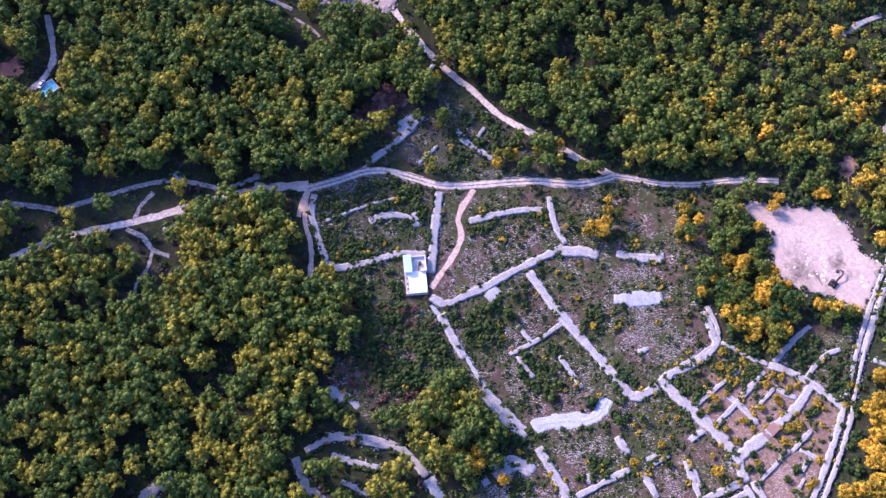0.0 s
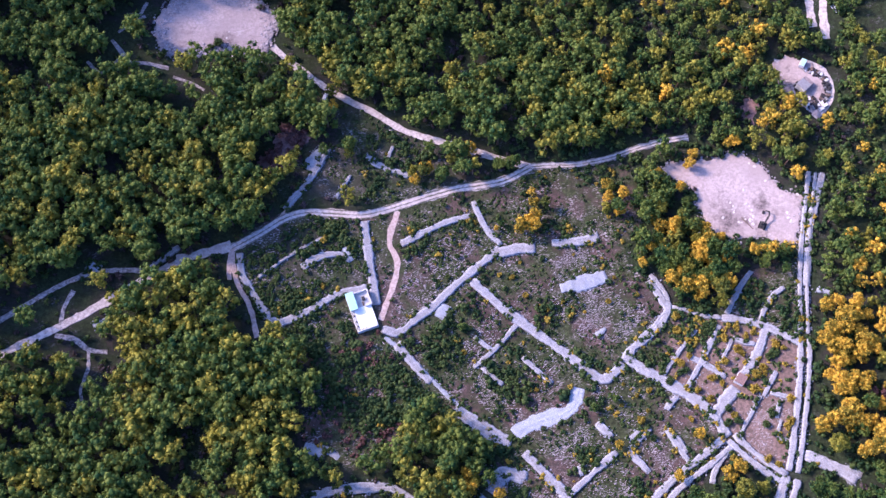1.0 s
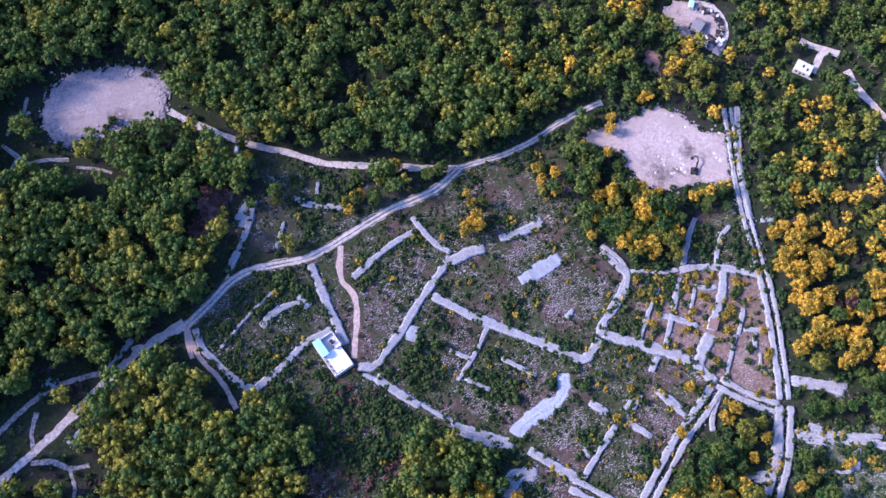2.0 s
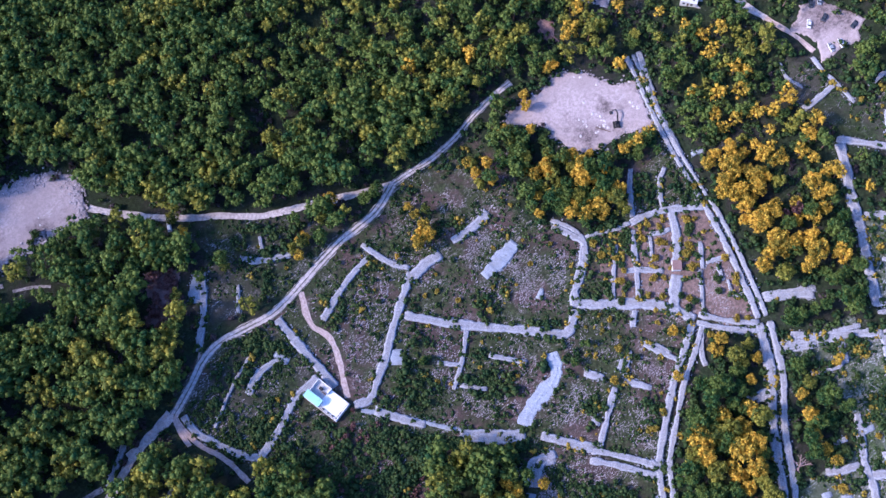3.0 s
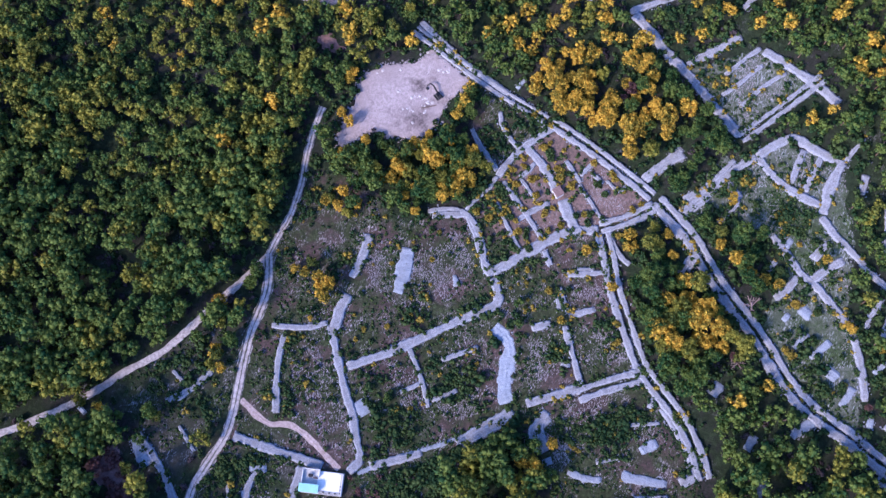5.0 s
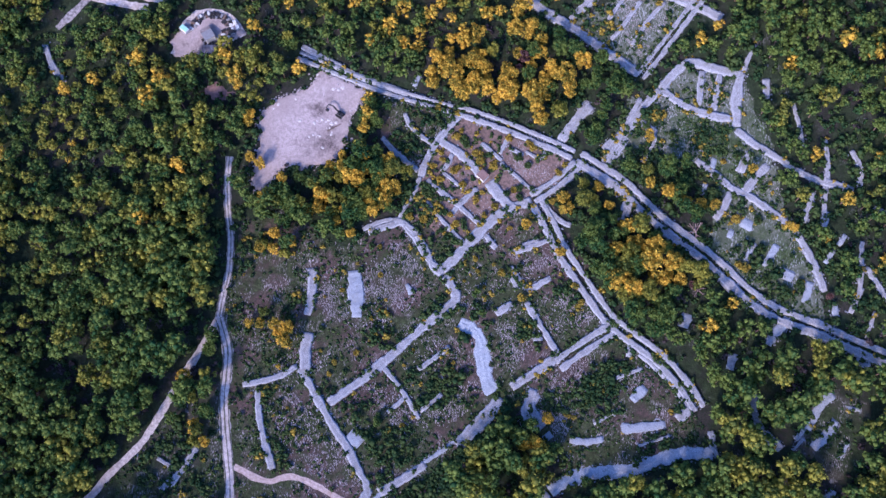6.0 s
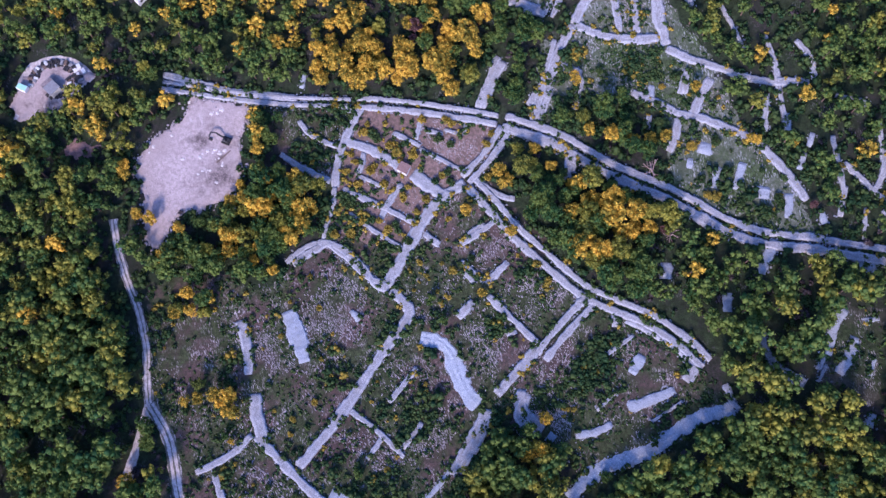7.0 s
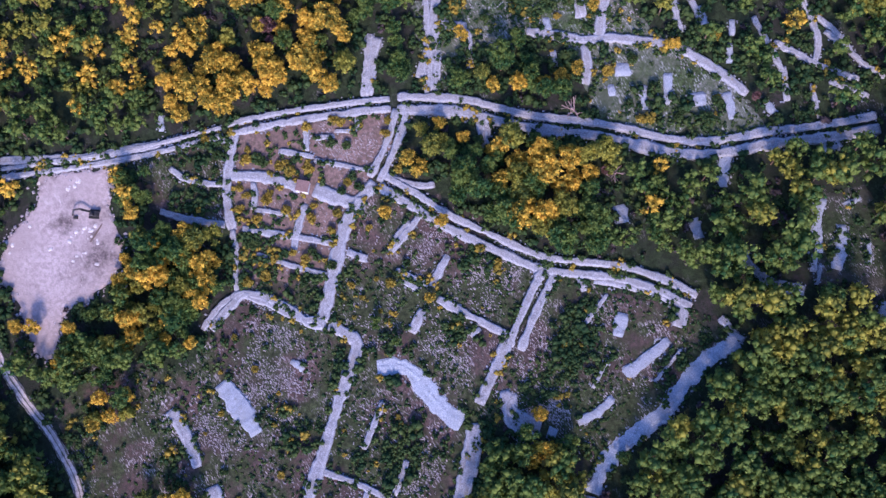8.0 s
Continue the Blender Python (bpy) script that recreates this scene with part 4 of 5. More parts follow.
wall(0.8, (138.1, 26.9), (136, 22.9), (137.1, 17.3))
wall(1.1, (149, 5), (154.1, 5.6), (158.1, 2.3))
wall(0.9, (147.1, -2.1), (143.7, -5.8), (141.2, -8.8))
heap(1.3, (103.6, 24.5), (107.2, 22.6))
track(0.9, (-66.3, 142.4), (-69.1, 137.3), (-73.2, 136.8), mat=TRAIL, label="faint grey trail between the trees", name="trail")
track(1.2, (-76.9, 130.5), (-73.9, 125.4), (-72, 122.3), (-68.1, 122.4), (-61.5, 120), mat=TRAIL, label="faint grey trail between the trees", name="trail")
track(1.0, (-60.4, 117.1), (-55.4, 114.7), (-51.9, 112), mat=TRAIL, label="faint grey trail between the trees", name="trail")
track(1.0, (-84, 123.8), (-80.9, 119.5), (-78.4, 120.8), (-73.9, 125.4), mat=TRAIL, label="faint grey trail between the trees", name="trail")
track(0.9, (-75, 132.9), (-71.4, 135.9), (-67.1, 137.8), mat=TRAIL, label="faint grey trail between the trees", name="trail")
wall(1.0, (50.8, -105.9), (46, -107.5), (40.7, -108.7), (36.1, -110.9))
wall(1.1, (41.4, -101.2), (38, -103.4), (34.4, -106))
heap(1.1, (-9.6, 31.3), (-1.9, 22.4), (4.6, 12.6), (10.4, 5.9), (17, -0.6), high=0.35)
wall(1.2, (21.7, -66.8), (17.1, -66.4), (12.6, -67.6), (9.3, -69.4), (7.2, -72.9))
heap(1.8, (21.2, -86.9), (19.1, -83.9), (14.8, -81.4), (12.2, -79.8))
wall(0.8, (10.5, -79), (7.1, -76.1))
heap(2.1, (14, -86.4), (10.4, -84.1), (7.8, -80.9))
heap(1.2, (9.4, -89.6), (5.2, -87.1))
heap(1.1, (18, -89.6), (17.5, -93.2))
heap(2.0, (40.7, -76.3), (37.9, -73.1), (34, -71))
heap(1.8, (-2.6, -85.4), (-5.1, -83.6))
heap(2.2, (30.2, -92.6), (29.4, -96.1))
wall(1.1, (9.6, -55.8), (7.5, -56.2), (5.2, -57.7))
heap(2.4, (31.6, -62.4), (27.4, -61.2), high=0.3)
heap(2.4, (41.9, -50.8), (38.3, -49.6), high=0.3)
wall(0.8, (48.9, -95.1), (44, -92.3))
wall(0.8, (43, -97.7), (35.9, -95.2))
heap(1.7, (50.6, -82), (45.1, -80.3))
heap(1.8, (-32.6, 5.1), (-28.4, 3.8), (-25.1, 0.8), high=0.3)
wall(1.5, (-33, -7), (-26, -7.6), (-17.6, -8.3), (-11.9, -8.7))
heap(2.3, (-19.5, 89.9), (-23.1, 87), (-25.8, 84), high=0.4)
heap(2.0, (-86.3, 60.6), (-82.6, 59.2), high=0.3)
heap(1.8, (-84.6, 43.6), (-79.8, 45.9), high=0.3)

# ---- trees ----
def ico(level):
    bm = bmesh.new()
    bmesh.ops.create_icosphere(bm, subdivisions=level, radius=1.0)
    v = np.array([q.co[:] for q in bm.verts])
    f = np.array([[q.index for q in t.verts] for t in bm.faces])
    bm.free()
    return v, f


ICO, BALL = ico(1), ico(2)
OCTA = np.array([[1, 0, 0], [0, 1, 0], [-1, 0, 0], [0, -1, 0], [0, 0, 1], [0, 0, -1.0]]), np.array([[0, 1, 4], [1, 2, 4], [2, 3, 4], [3, 0, 4], [1, 0, 5], [2, 1, 5], [3, 2, 5], [0, 3, 5]])


def tuft(rng, centre, r, flat, cards, size, fine):
    """A clump of needles: a rough core with small leaf blades all over it."""
    iv, jf = ICO if fine else OCTA
    v = iv * (r * 0.82) * (1 + rng.normal(0, 0.14, (len(iv), 1)))
    t = rng.uniform(0, 6.28)
    v[:, :2] = v[:, :2] @ np.array([[math.cos(t), -math.sin(t)], [math.sin(t), math.cos(t)]])
    v[:, 2] *= flat
    vs, fs = [v + centre], [jf]
    base = len(v)
    d = rng.normal(0, 1, (cards, 3))
    d[:, 2] = np.abs(d[:, 2]) * 0.95 - 0.2
    d /= np.linalg.norm(d, axis=1, keepdims=True)
    side = np.cross(d, rng.normal(0, 1, (cards, 3)))
    side /= np.linalg.norm(side, axis=1, keepdims=True) + 1e-9
    along = np.cross(d, side) * rng.uniform(-0.9, 0.9, (cards, 1)) + d * 0.35
    long = size * rng.uniform(0.8, 1.7, (cards, 1))
    root = centre + d * r * rng.uniform(0.72, 0.98, (cards, 1)) * np.array([1, 1, flat])
    blades = np.stack([root - side * long * 0.33, root + side * long * 0.33, root + along * long], 1)
    vs.append(blades.reshape(-1, 3))
    fs.append(np.arange(3 * cards).reshape(-1, 3) + base)
    return np.concatenate(vs), np.concatenate(fs)


def crown(seed, clumps, cards, spread=3.0, tall=2.6, lift=3.0, size=0.6, fine=False):
    """A tall uneven crown of many tufts round a few lobes, with gaps between them."""
    rng = np.random.default_rng(seed)
    vs, fs, base = [], [], 0
    lobes = [(rng.uniform(0, 6.283), rng.uniform(0.2, 0.42), rng.uniform(0.15, 0.75), rng.uniform(0.5, 0.72)) for _ in range(4)]
    lobes.append((0.0, 0.05, 0.6, 0.75))
    for k in range(clumps):
        a, out, up, wide = lobes[k % 5]
        d = rng.normal(0, 1, 3)
        d[2] = abs(d[2]) * 0.9 - 0.35
        d /= np.linalg.norm(d)
        d *= rng.uniform(0.65, 1.0) * wide
        place = np.array([spread * (out * math.cos(a) + d[0]), spread * (out * math.sin(a) + d[1]), lift + tall * (up + 0.55 * d[2])])
        r = spread * rng.uniform(1.1, 1.8) / math.sqrt(clumps)
        v, f = tuft(rng, place, r, rng.uniform(0.75, 1.0), cards, size, fine)
        vs.append(v)
        fs.append(f + base)
        base += len(v)
    return np.concatenate(vs), np.concatenate(fs)


def stem(seed, tall=4.2, r=0.22, limbs=3):
    """A tapered, slightly bent trunk with a few limbs."""
    rng = np.random.default_rng(seed)
    vs, fs, base = [], [], 0
    lean = rng.normal(0, 0.25, 2)

    def pole(a, b, ra, rb, n=5):
        nonlocal base
        a, b = np.array(a), np.array(b)
        d = (b - a) / np.linalg.norm(b - a)
        x = np.cross(d, (0.3, 0.9, 0.2))
        x /= np.linalg.norm(x)
        y = np.cross(d, x)
        t = np.arange(n) * 2 * math.pi / n
        ring = np.cos(t)[:, None] * x + np.sin(t)[:, None] * y
        vs.append(np.concatenate([a + ring * ra, b + ring * rb]))
        i = np.arange(n)
        j = (i + 1) % n
        fs.append(np.concatenate([np.stack([i, j, j + n], 1), np.stack([i, j + n, i + n], 1)]) + base)
        base += 2 * n

    knee = (lean[0] * 0.5, lean[1] * 0.5, tall * 0.5)
    top = (lean[0], lean[1], tall)
    pole((0, 0, -0.4), knee, r * 1.25, r * 0.85)
    pole(knee, top, r * 0.85, r * 0.4)
    for k in range(limbs):
        a = k * 2.1 + rng.uniform(0, 1)
        pole(knee, (1.6 * math.cos(a), 1.6 * math.sin(a), tall * rng.uniform(0.8, 1.0)), r * 0.5, r * 0.15, 4)
    return np.concatenate(vs), np.concatenate(fs)


def raw_mesh(name, arrays, mat):
    ob = mesh_object(name, arrays[0], arrays[1], [mat], smooth=True)
    me = ob.data
    bpy.data.objects.remove(ob)
    return me


CROWNS = [crown(100 + k, 40, 20, 3.0, 6.6, 1.3, 0.55) for k in range(10)]
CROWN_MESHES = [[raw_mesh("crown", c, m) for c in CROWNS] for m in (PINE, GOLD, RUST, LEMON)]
SHRUB_MESHES = [[raw_mesh("foliage", crown(700 + k, 22, 18, 3.0, 3.0, 1.4, 0.8), m) for k in range(6)] for m in (OLIVE, STRAW)]
STEM_MESHES = [raw_mesh("trunk", stem(200 + k), BARK) for k in range(4)]
FAR_CROWNS = [crown(400 + k, 22, 8, 2.75, 6.8, 1.3, 0.62) for k in range(12)]
FAR_STEMS = [stem(500 + k, limbs=0) for k in range(3)]
BUSHES = [crown(600 + k, 5, 5, 0.95, 0.7, 0.35, 0.34) for k in range(8)]


TUFTS = [crown(650 + k, 2, 6, 0.8, 0.35, 0.15, 0.45) for k in range(8)]


def pine_tree(x, y, size, k, golden):
    base = new("pine_tree")
    turn = rng.uniform(0, 6.28)
    base.matrix_basis = Matrix.LocRotScale((x, y, float(height(x, y))), Euler((0, 0, turn)), (size, size, size * rng.uniform(0.85, 1.15)))
    c = new("crown", CROWN_MESHES[int(golden)][k % 10])
    s = new("trunk", STEM_MESHES[k % 4])
    c.parent = s.parent = base
    big = "tall" if size > 0.8 else "small" if size < 0.56 else "middling"
    tone = ("olive-green", "sunlit-gold coloured", "dead reddish-brown", "sunlit yellow-green")[int(golden)]
    return tagged(base, f"{big} round-crowned pine with {tone} needles on stony ground", "tree", "pine trees")


def olive_shrub(x, y, size, k, golden):
    base = new("olive_shrub")
    base.matrix_basis = Matrix.LocRotScale((x, y, float(height(x, y)) - 0.8 * size), Euler((0, 0, rng.uniform(0, 6.28))), (size, size, size))
    c = new("foliage", SHRUB_MESHES[int(golden)][k % 6])
    s = new("stem", STEM_MESHES[k % 4])
    c.parent = s.parent = base
    tone = "golden" if golden else "green"
    return tagged(base, f"low bushy {tone} olive shrub between the garden walls", "shrub", "garden shrubs")


def woods(name, places, kinds, mats, label):
    """Many trees or bushes that nobody could count, as one object."""
    vs, fs, ms, base = [], [], [], 0
    for x, y, size, k, turn, *_ in places:
        c, s = math.cos(turn), math.sin(turn)
        for slot, (v, f) in enumerate(kinds(int(k))):
            q = v * size
            q = np.stack([q[:, 0] * c - q[:, 1] * s + x, q[:, 0] * s + q[:, 1] * c + y, q[:, 2] + float(height(x, y))], 1)
            vs.append(q.astype(np.float32))
            fs.append((f + base).astype(np.int32))
            ms.append(np.full(len(f), slot))
            base += len(q)
    ob = mesh_object(name, np.concatenate(vs), np.concatenate(fs), mats, slots=np.concatenate(ms), smooth=True)
    return tagged(ob, label, name.replace("_", " "), kind="stuff")


def blocked_mask(cell=1.0):
    grid = {}
    for x, y, r in BLOCKED:
        grid.setdefault((int(x // 6), int(y // 6)), []).append((x, y, r))
    return grid


def is_blocked(grid, x, y, room):
    i, j = int(x // 6), int(y // 6)
    for a in (i - 1, i, i + 1):
        for b in (j - 1, j, j + 1):
            for px, py, r in grid.get((a, b), ()):
                if (px - x) ** 2 + (py - y) ** 2 < (r + room) ** 2:
                    return True
    return False


BLOCKED.extend([(133.9, 57.4, 4.4), (142.1, 97.6, 6.6), (155.1, 80.1, 6.6), (149.2, 89.2, 8.7), (145.7, 92.1, 7.3), (-123.8, 80.3, 4.4), (78.6, 4.5, 1.1), (-17.2, 103.2, 3.2)])
HARD = {}
for x, y, half in VERGES:
    HARD.setdefault((int(x // 6), int(y // 6)), []).append((x, y, half))
GRID = blocked_mask()
rng = np.random.default_rng(21)
OPEN = OPEN_PLOTS + BARE


def free_places(area, step, jitter, room, clear=()):
    """Places spread unevenly over an area, off the walls and tracks and out of the clearings."""
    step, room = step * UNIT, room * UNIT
    p = np.array(area, float)
    xs, ys = np.arange(p[:, 0].min(), p[:, 0].max(), step), np.arange(p[:, 1].min(), p[:, 1].max(), step)
    gx, gy = np.meshgrid(xs, ys, indexing="ij")
    gx[:, 1::2] += step / 2
    gx = gx + rng.uniform(-jitter, jitter, gx.shape) * step
    gy = gy + rng.uniform(-jitter, jitter, gy.shape) * step
    keep = inside(area, gx, gy)
    for c in clear:
        keep &= ~inside(c, gx, gy)
    return [(x, y) for x, y in zip(gx[keep], gy[keep]) if not is_blocked(GRID, x, y, room)]


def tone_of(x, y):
    """Sunlit colours by place, gold mostly by the lanes, yellow-green everywhere: 0 green, 1 sunlit gold, 3 sunlit
    yellow-green.
    """
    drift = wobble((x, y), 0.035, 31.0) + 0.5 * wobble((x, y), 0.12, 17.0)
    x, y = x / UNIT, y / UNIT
    # Share of pines here that get the sunlit gold colour.
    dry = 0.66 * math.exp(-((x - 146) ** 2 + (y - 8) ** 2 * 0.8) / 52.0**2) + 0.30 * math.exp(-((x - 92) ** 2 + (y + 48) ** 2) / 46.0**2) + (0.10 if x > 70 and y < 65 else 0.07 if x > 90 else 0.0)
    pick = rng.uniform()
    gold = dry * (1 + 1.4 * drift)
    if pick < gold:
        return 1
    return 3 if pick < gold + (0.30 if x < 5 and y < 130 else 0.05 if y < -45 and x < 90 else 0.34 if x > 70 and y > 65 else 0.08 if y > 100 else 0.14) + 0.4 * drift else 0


forest, gaps = [], []
def by_clearing(x, y, room):
    """Is the place within a tree's reach of a bare clearing?"""
    return any(inside(c, np.array([x - room, x + room, x, x]), np.array([y, y, y - room, y + room])).any() for c in BARE)


for x, y in free_places(VISIBLE, 5.4, 0.42, 2.2, OPEN):
    if x > 28 and is_blocked(GRID, x, y, 2.2):
        gaps.append((x, y))
        continue
    if by_clearing(x, y, 2.1):
        if not by_clearing(x, y, 0.6):
            gaps.append((x, y))
        continue
    size = 1.26 - 0.30 * max(0.0, min(1.0, (x - 35) / 42)) + 0.10 * max(0.0, min(1.0, (42 - x) / 84)) + 0.35 * wobble((x, y), 0.02, 7.0) + rng.uniform(-0.25, 0.28)
    sparse = 0.12 * math.exp(-((x - 84) ** 2 + (y + 42) ** 2) / 63.0**2)
    if wobble((x, y), 0.05, 2.0) + 0.5 * wobble((x, y), 0.16, 6.0) + sparse > 0.46:
        gaps.append((x, y))
        continue
    size *= 1.0 - 0.5 * sparse
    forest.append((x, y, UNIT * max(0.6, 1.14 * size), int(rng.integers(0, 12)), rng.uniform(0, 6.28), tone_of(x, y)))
groves = [(x, y, UNIT * rng.uniform(0.7, 1.1), int(rng.integers(0, 9)), 0.0, int(rng.choice([1, 1, 1, 3, 0]))) for g in GROVES for x, y in free_places(g, 4.8, 0.3, 0.3)]
near = sorted(forest, key=lambda t: (t[0] - 70) ** 2 + (t[1] + 7) ** 2)[: 285 - len(groves) - len(LONE_TREES)]
chosen = {(t[0], t[1]) for t in near}
for x, y, size, k, turn, golden in groves + near + [(x, y, s, n, 0.0, g) for n, (x, y, s, g) in enumerate(LONE_TREES)]:
    pine_tree(x, y, size, k, golden)
rest = [t for t in forest if (t[0], t[1]) not in chosen]
# The yellow and gold woods carry sunlight in their needle colour.
for name, tone, mat, label in (
    ("pine_forest", 0, PINE, "dense olive-green pine forest on the stony hillside"),
    ("yellowing_wood", 3, LEMON, "pines coloured a sunlit yellow-green all through the green forest"),
    ("golden_wood", 1, GOLD, "pines coloured gold as if caught by low sun, standing among the green ones"),
):
    woods(name, [t for t in rest if t[5] == tone], lambda k: (FAR_CROWNS[k % 12], FAR_STEMS[k % 3]), [mat, BARK], label)

GARDEN_SHRUBS += [(-46.7, 126.5, 0.55, False), (-48.8, 125.6, 0.35, False), (-62.5, 124.5, 0.5, False)]
for n, (x, y, size, golden) in enumerate(GARDEN_SHRUBS):
    olive_shrub(x, y, size, n, golden)

scrub, straw, brush = [], [], []


def bush_at(x, y, low, high):
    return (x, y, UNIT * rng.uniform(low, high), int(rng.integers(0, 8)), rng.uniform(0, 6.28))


for plot in OPEN_PLOTS:
    lush = 0.12 if plot in (GARDEN_NE, GARDEN_MID, TERRACE, TERRACE2, CLEAR_W, CLEAR_SW, CLEAR_S, CLEAR_SE, CLEAR_NE) else 0.0
    for x, y in free_places(plot, 1.9, 0.48, 0.15, BARE):
        thick = 1.2 * wobble((x, y), 0.055, 12.0) + 0.7 * wobble((x, y), 0.2, 5.0) + lush
        if thick + rng.uniform(-0.3, 0.3) > 0.26:
            bush = bush_at(x, y, 0.4, 0.9 + 1.2 * max(0.0, thick))
            (straw if rng.uniform() < 0.04 + 0.0019 * max(0.0, min(x, 105.0)) else scrub).append(bush)
for plot in THICKETS:
    for x, y in free_places(plot, 2.3, 0.5, 0.2):
        if wobble((x, y), 0.1, 70.0) > -0.3:
            scrub.append(bush_at(x, y, 0.8, 1.3 + 1.6 * rng.uniform() ** 2))
for a, b in EDGES[::2]:
    for x, y in (a, b):
        if wobble((x, y), 0.12, 40.0) + rng.uniform(-0.4, 0.4) > 0.24:
            bush = bush_at(x + rng.normal(0, 0.25), y + rng.normal(0, 0.25), 0.45, 1.35)
            (straw if rng.uniform() < 0.05 + 0.0024 * max(0.0, min(x, 105.0)) else scrub).append(bush)
for x, y in free_places(VISIBLE, 3.9, 0.48, 0.1, OPEN):
    pick = rng.uniform()
    if x > 35 and pick < 0.85:
        scrub.append(bush_at(x, y, 0.9, 2.4))
    elif pick < 0.42:
        (brush if pick < 0.18 else scrub).append(bush_at(x, y, 0.7, 1.7))
for x, y in gaps:
    for _ in range(5):
        bush = bush_at(x + rng.normal(0, 1.5), y + rng.normal(0, 1.5), 0.4, 1.7)
        if is_blocked(GRID, bush[0], bush[1], 0.3):
            continue
        (brush if rng.uniform() < (0.4 if x < 42 else 0.1) else scrub).append(bush)
for x, y, half in VERGES:
    if rng.uniform() < 0.55:
        away = rng.uniform(0, 6.28)
        reach = half + rng.uniform(0.5, 1.8)
        p = (x + reach * math.cos(away), y + reach * math.sin(away))
        if not any(inside(c, *p) for c in BARE) and not is_blocked(HARD, *p, 0.4):
            scrub.append(bush_at(*p, 0.5, 1.4))
woods("green_scrub", scrub, lambda k: (BUSHES[k % 8],), [OLIVE], "low dark green scrub over stony ground")
tufts = []
for plot in OPEN_PLOTS:
    for x, y in free_places(plot, 1.5, 0.5, 0.0, BARE + [GARDEN]):
        if wobble((x, y), 0.06, 90.0) + 0.6 * wobble((x, y), 0.3, 91.0) + rng.uniform(-0.3, 0.3) > 0.08:
            tufts.append(bush_at(x, y, 0.3, 0.8))
woods("grass_tufts", tufts, lambda k: (TUFTS[k % 8],), [OLIVE], "dark green grass tufts over the stony plots")
dead = [bush_at(x, y, 0.8, 2.2) for x, y in free_places(CLAY_B, 2.6, 0.5, 0.0)] + [bush_at(x, y, 0.5, 1.4) for x, y in free_places(CLEAR_S, 3.2, 0.5, 0.2) if wobble((x, y), 0.08, 55.0) > 0.0]
woods("dead_brush", dead, lambda k: (BUSHES[k % 8],), [RUST], "reddish leafless brush on the stony clearings")
woods("leafless_brush", brush, lambda k: (BUSHES[k % 8],), [BRUSH], "mauve-grey leafless brush in the gaps of the forest")
woods("yellow_scrub", straw, lambda k: (BUSHES[k % 8],), [STRAW], "low yellow scrub on the stony terraces")


# ---- loose stones ----
def rubble(name, places, mat, label, strike=None):
    """Angular stones strewn over the soil, as one object."""
    cube = np.array([[x, y, z] for x in (-1, 1) for y in (-1, 1) for z in (-1, 1)], float)
    quads = np.array([[0, 1, 3, 2], [4, 6, 7, 5], [0, 4, 5, 1], [2, 3, 7, 6], [1, 5, 7, 3]])
    vs, fs = [], []
    for i, (x, y, r) in enumerate(places):
        t = rng.uniform(0, 3.14) if strike is None else rng.normal(strike, 0.38)
        long = rng.uniform(0.8, 1.6) if strike is None else rng.uniform(1.3, 3.6)
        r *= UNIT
        v = cube * np.array([r * long, r, r * 0.55]) * (1 + rng.normal(0, 0.16, (8, 3)))
        v[cube[:, 2] > 0, :2] *= 0.75
        c, s = math.cos(t), math.sin(t)
        vs.append(np.stack([v[:, 0] * c - v[:, 1] * s + x, v[:, 0] * s + v[:, 1] * c + y, v[:, 2] + float(height(x, y)) + 0.1 + r * 0.2], 1))
        fs.append(quads + 8 * i)
    ob = mesh_object(name, np.concatenate(vs), np.concatenate(fs), [mat])
    return tagged(ob, label, "rubble", kind="stuff")


strewn = []
for plot in STONY:
    for x, y in free_places(plot, 0.62, 0.5, -0.1, BARE):
        drift = wobble((x, y), 0.13, 21.0) + 0.6 * wobble((x, y), 0.4, 9.0)
        if drift + rng.uniform(-0.4, 0.4) > 0.0:
            strewn.append((x, y, rng.uniform(0.2, 0.36) ** 2 + 0.03))
for plot in (OPEN_FIELD, FIELD_S, TERRACE, TERRACE2, GARDEN_NE, GARDEN_MID, CLEAR_SW, CLEAR_S, CLEAR_SE, CLEAR_W):
    for x, y in free_places(plot, 1.1, 0.5, 0.0, BARE):
        drift = wobble((x, y), 0.06, 21.0) + 0.7 * wobble((x, y), 0.2, 9.0)
        if 1.3 * drift + rng.uniform(-0.3, 0.3) > 0.44:
            strewn.append((x, y, rng.uniform(0.18, 0.36) ** 2 + 0.03))
rubble("rubble", strewn, RUBBLE, "pale pinkish slivers of limestone strewn in drifts over the terraces", 0.2)
spoil = []
for area in (QUARRY, WEST_QUARRY):
    p = np.array(area + area[:1], float)
    for a, b in zip(p[:-1], p[1:]):
        for s in np.arange(0, np.linalg.norm(b - a), 0.25):
            if rng.uniform() < 0.6:
                q = a + (b - a) * s / np.linalg.norm(b - a) + rng.normal(0, 0.7, 2)
                spoil.append((q[0], q[1], rng.uniform(0.3, 0.65) ** 2 + 0.03))
            if area is WEST_QUARRY:
                for _ in range(3):
                    q = a + (b - a) * s / np.linalg.norm(b - a) + rng.normal(0, 1.1, 2)
                    q += (np.array([-44.0, 128.0]) - q) * 0.12
                    spoil.append((q[0], q[1], rng.uniform(0.3, 0.75) ** 2 + 0.03))
rubble("spoil", spoil, RUBBLE, "pale broken stones heaped round the quarry's edge")
fallen = []
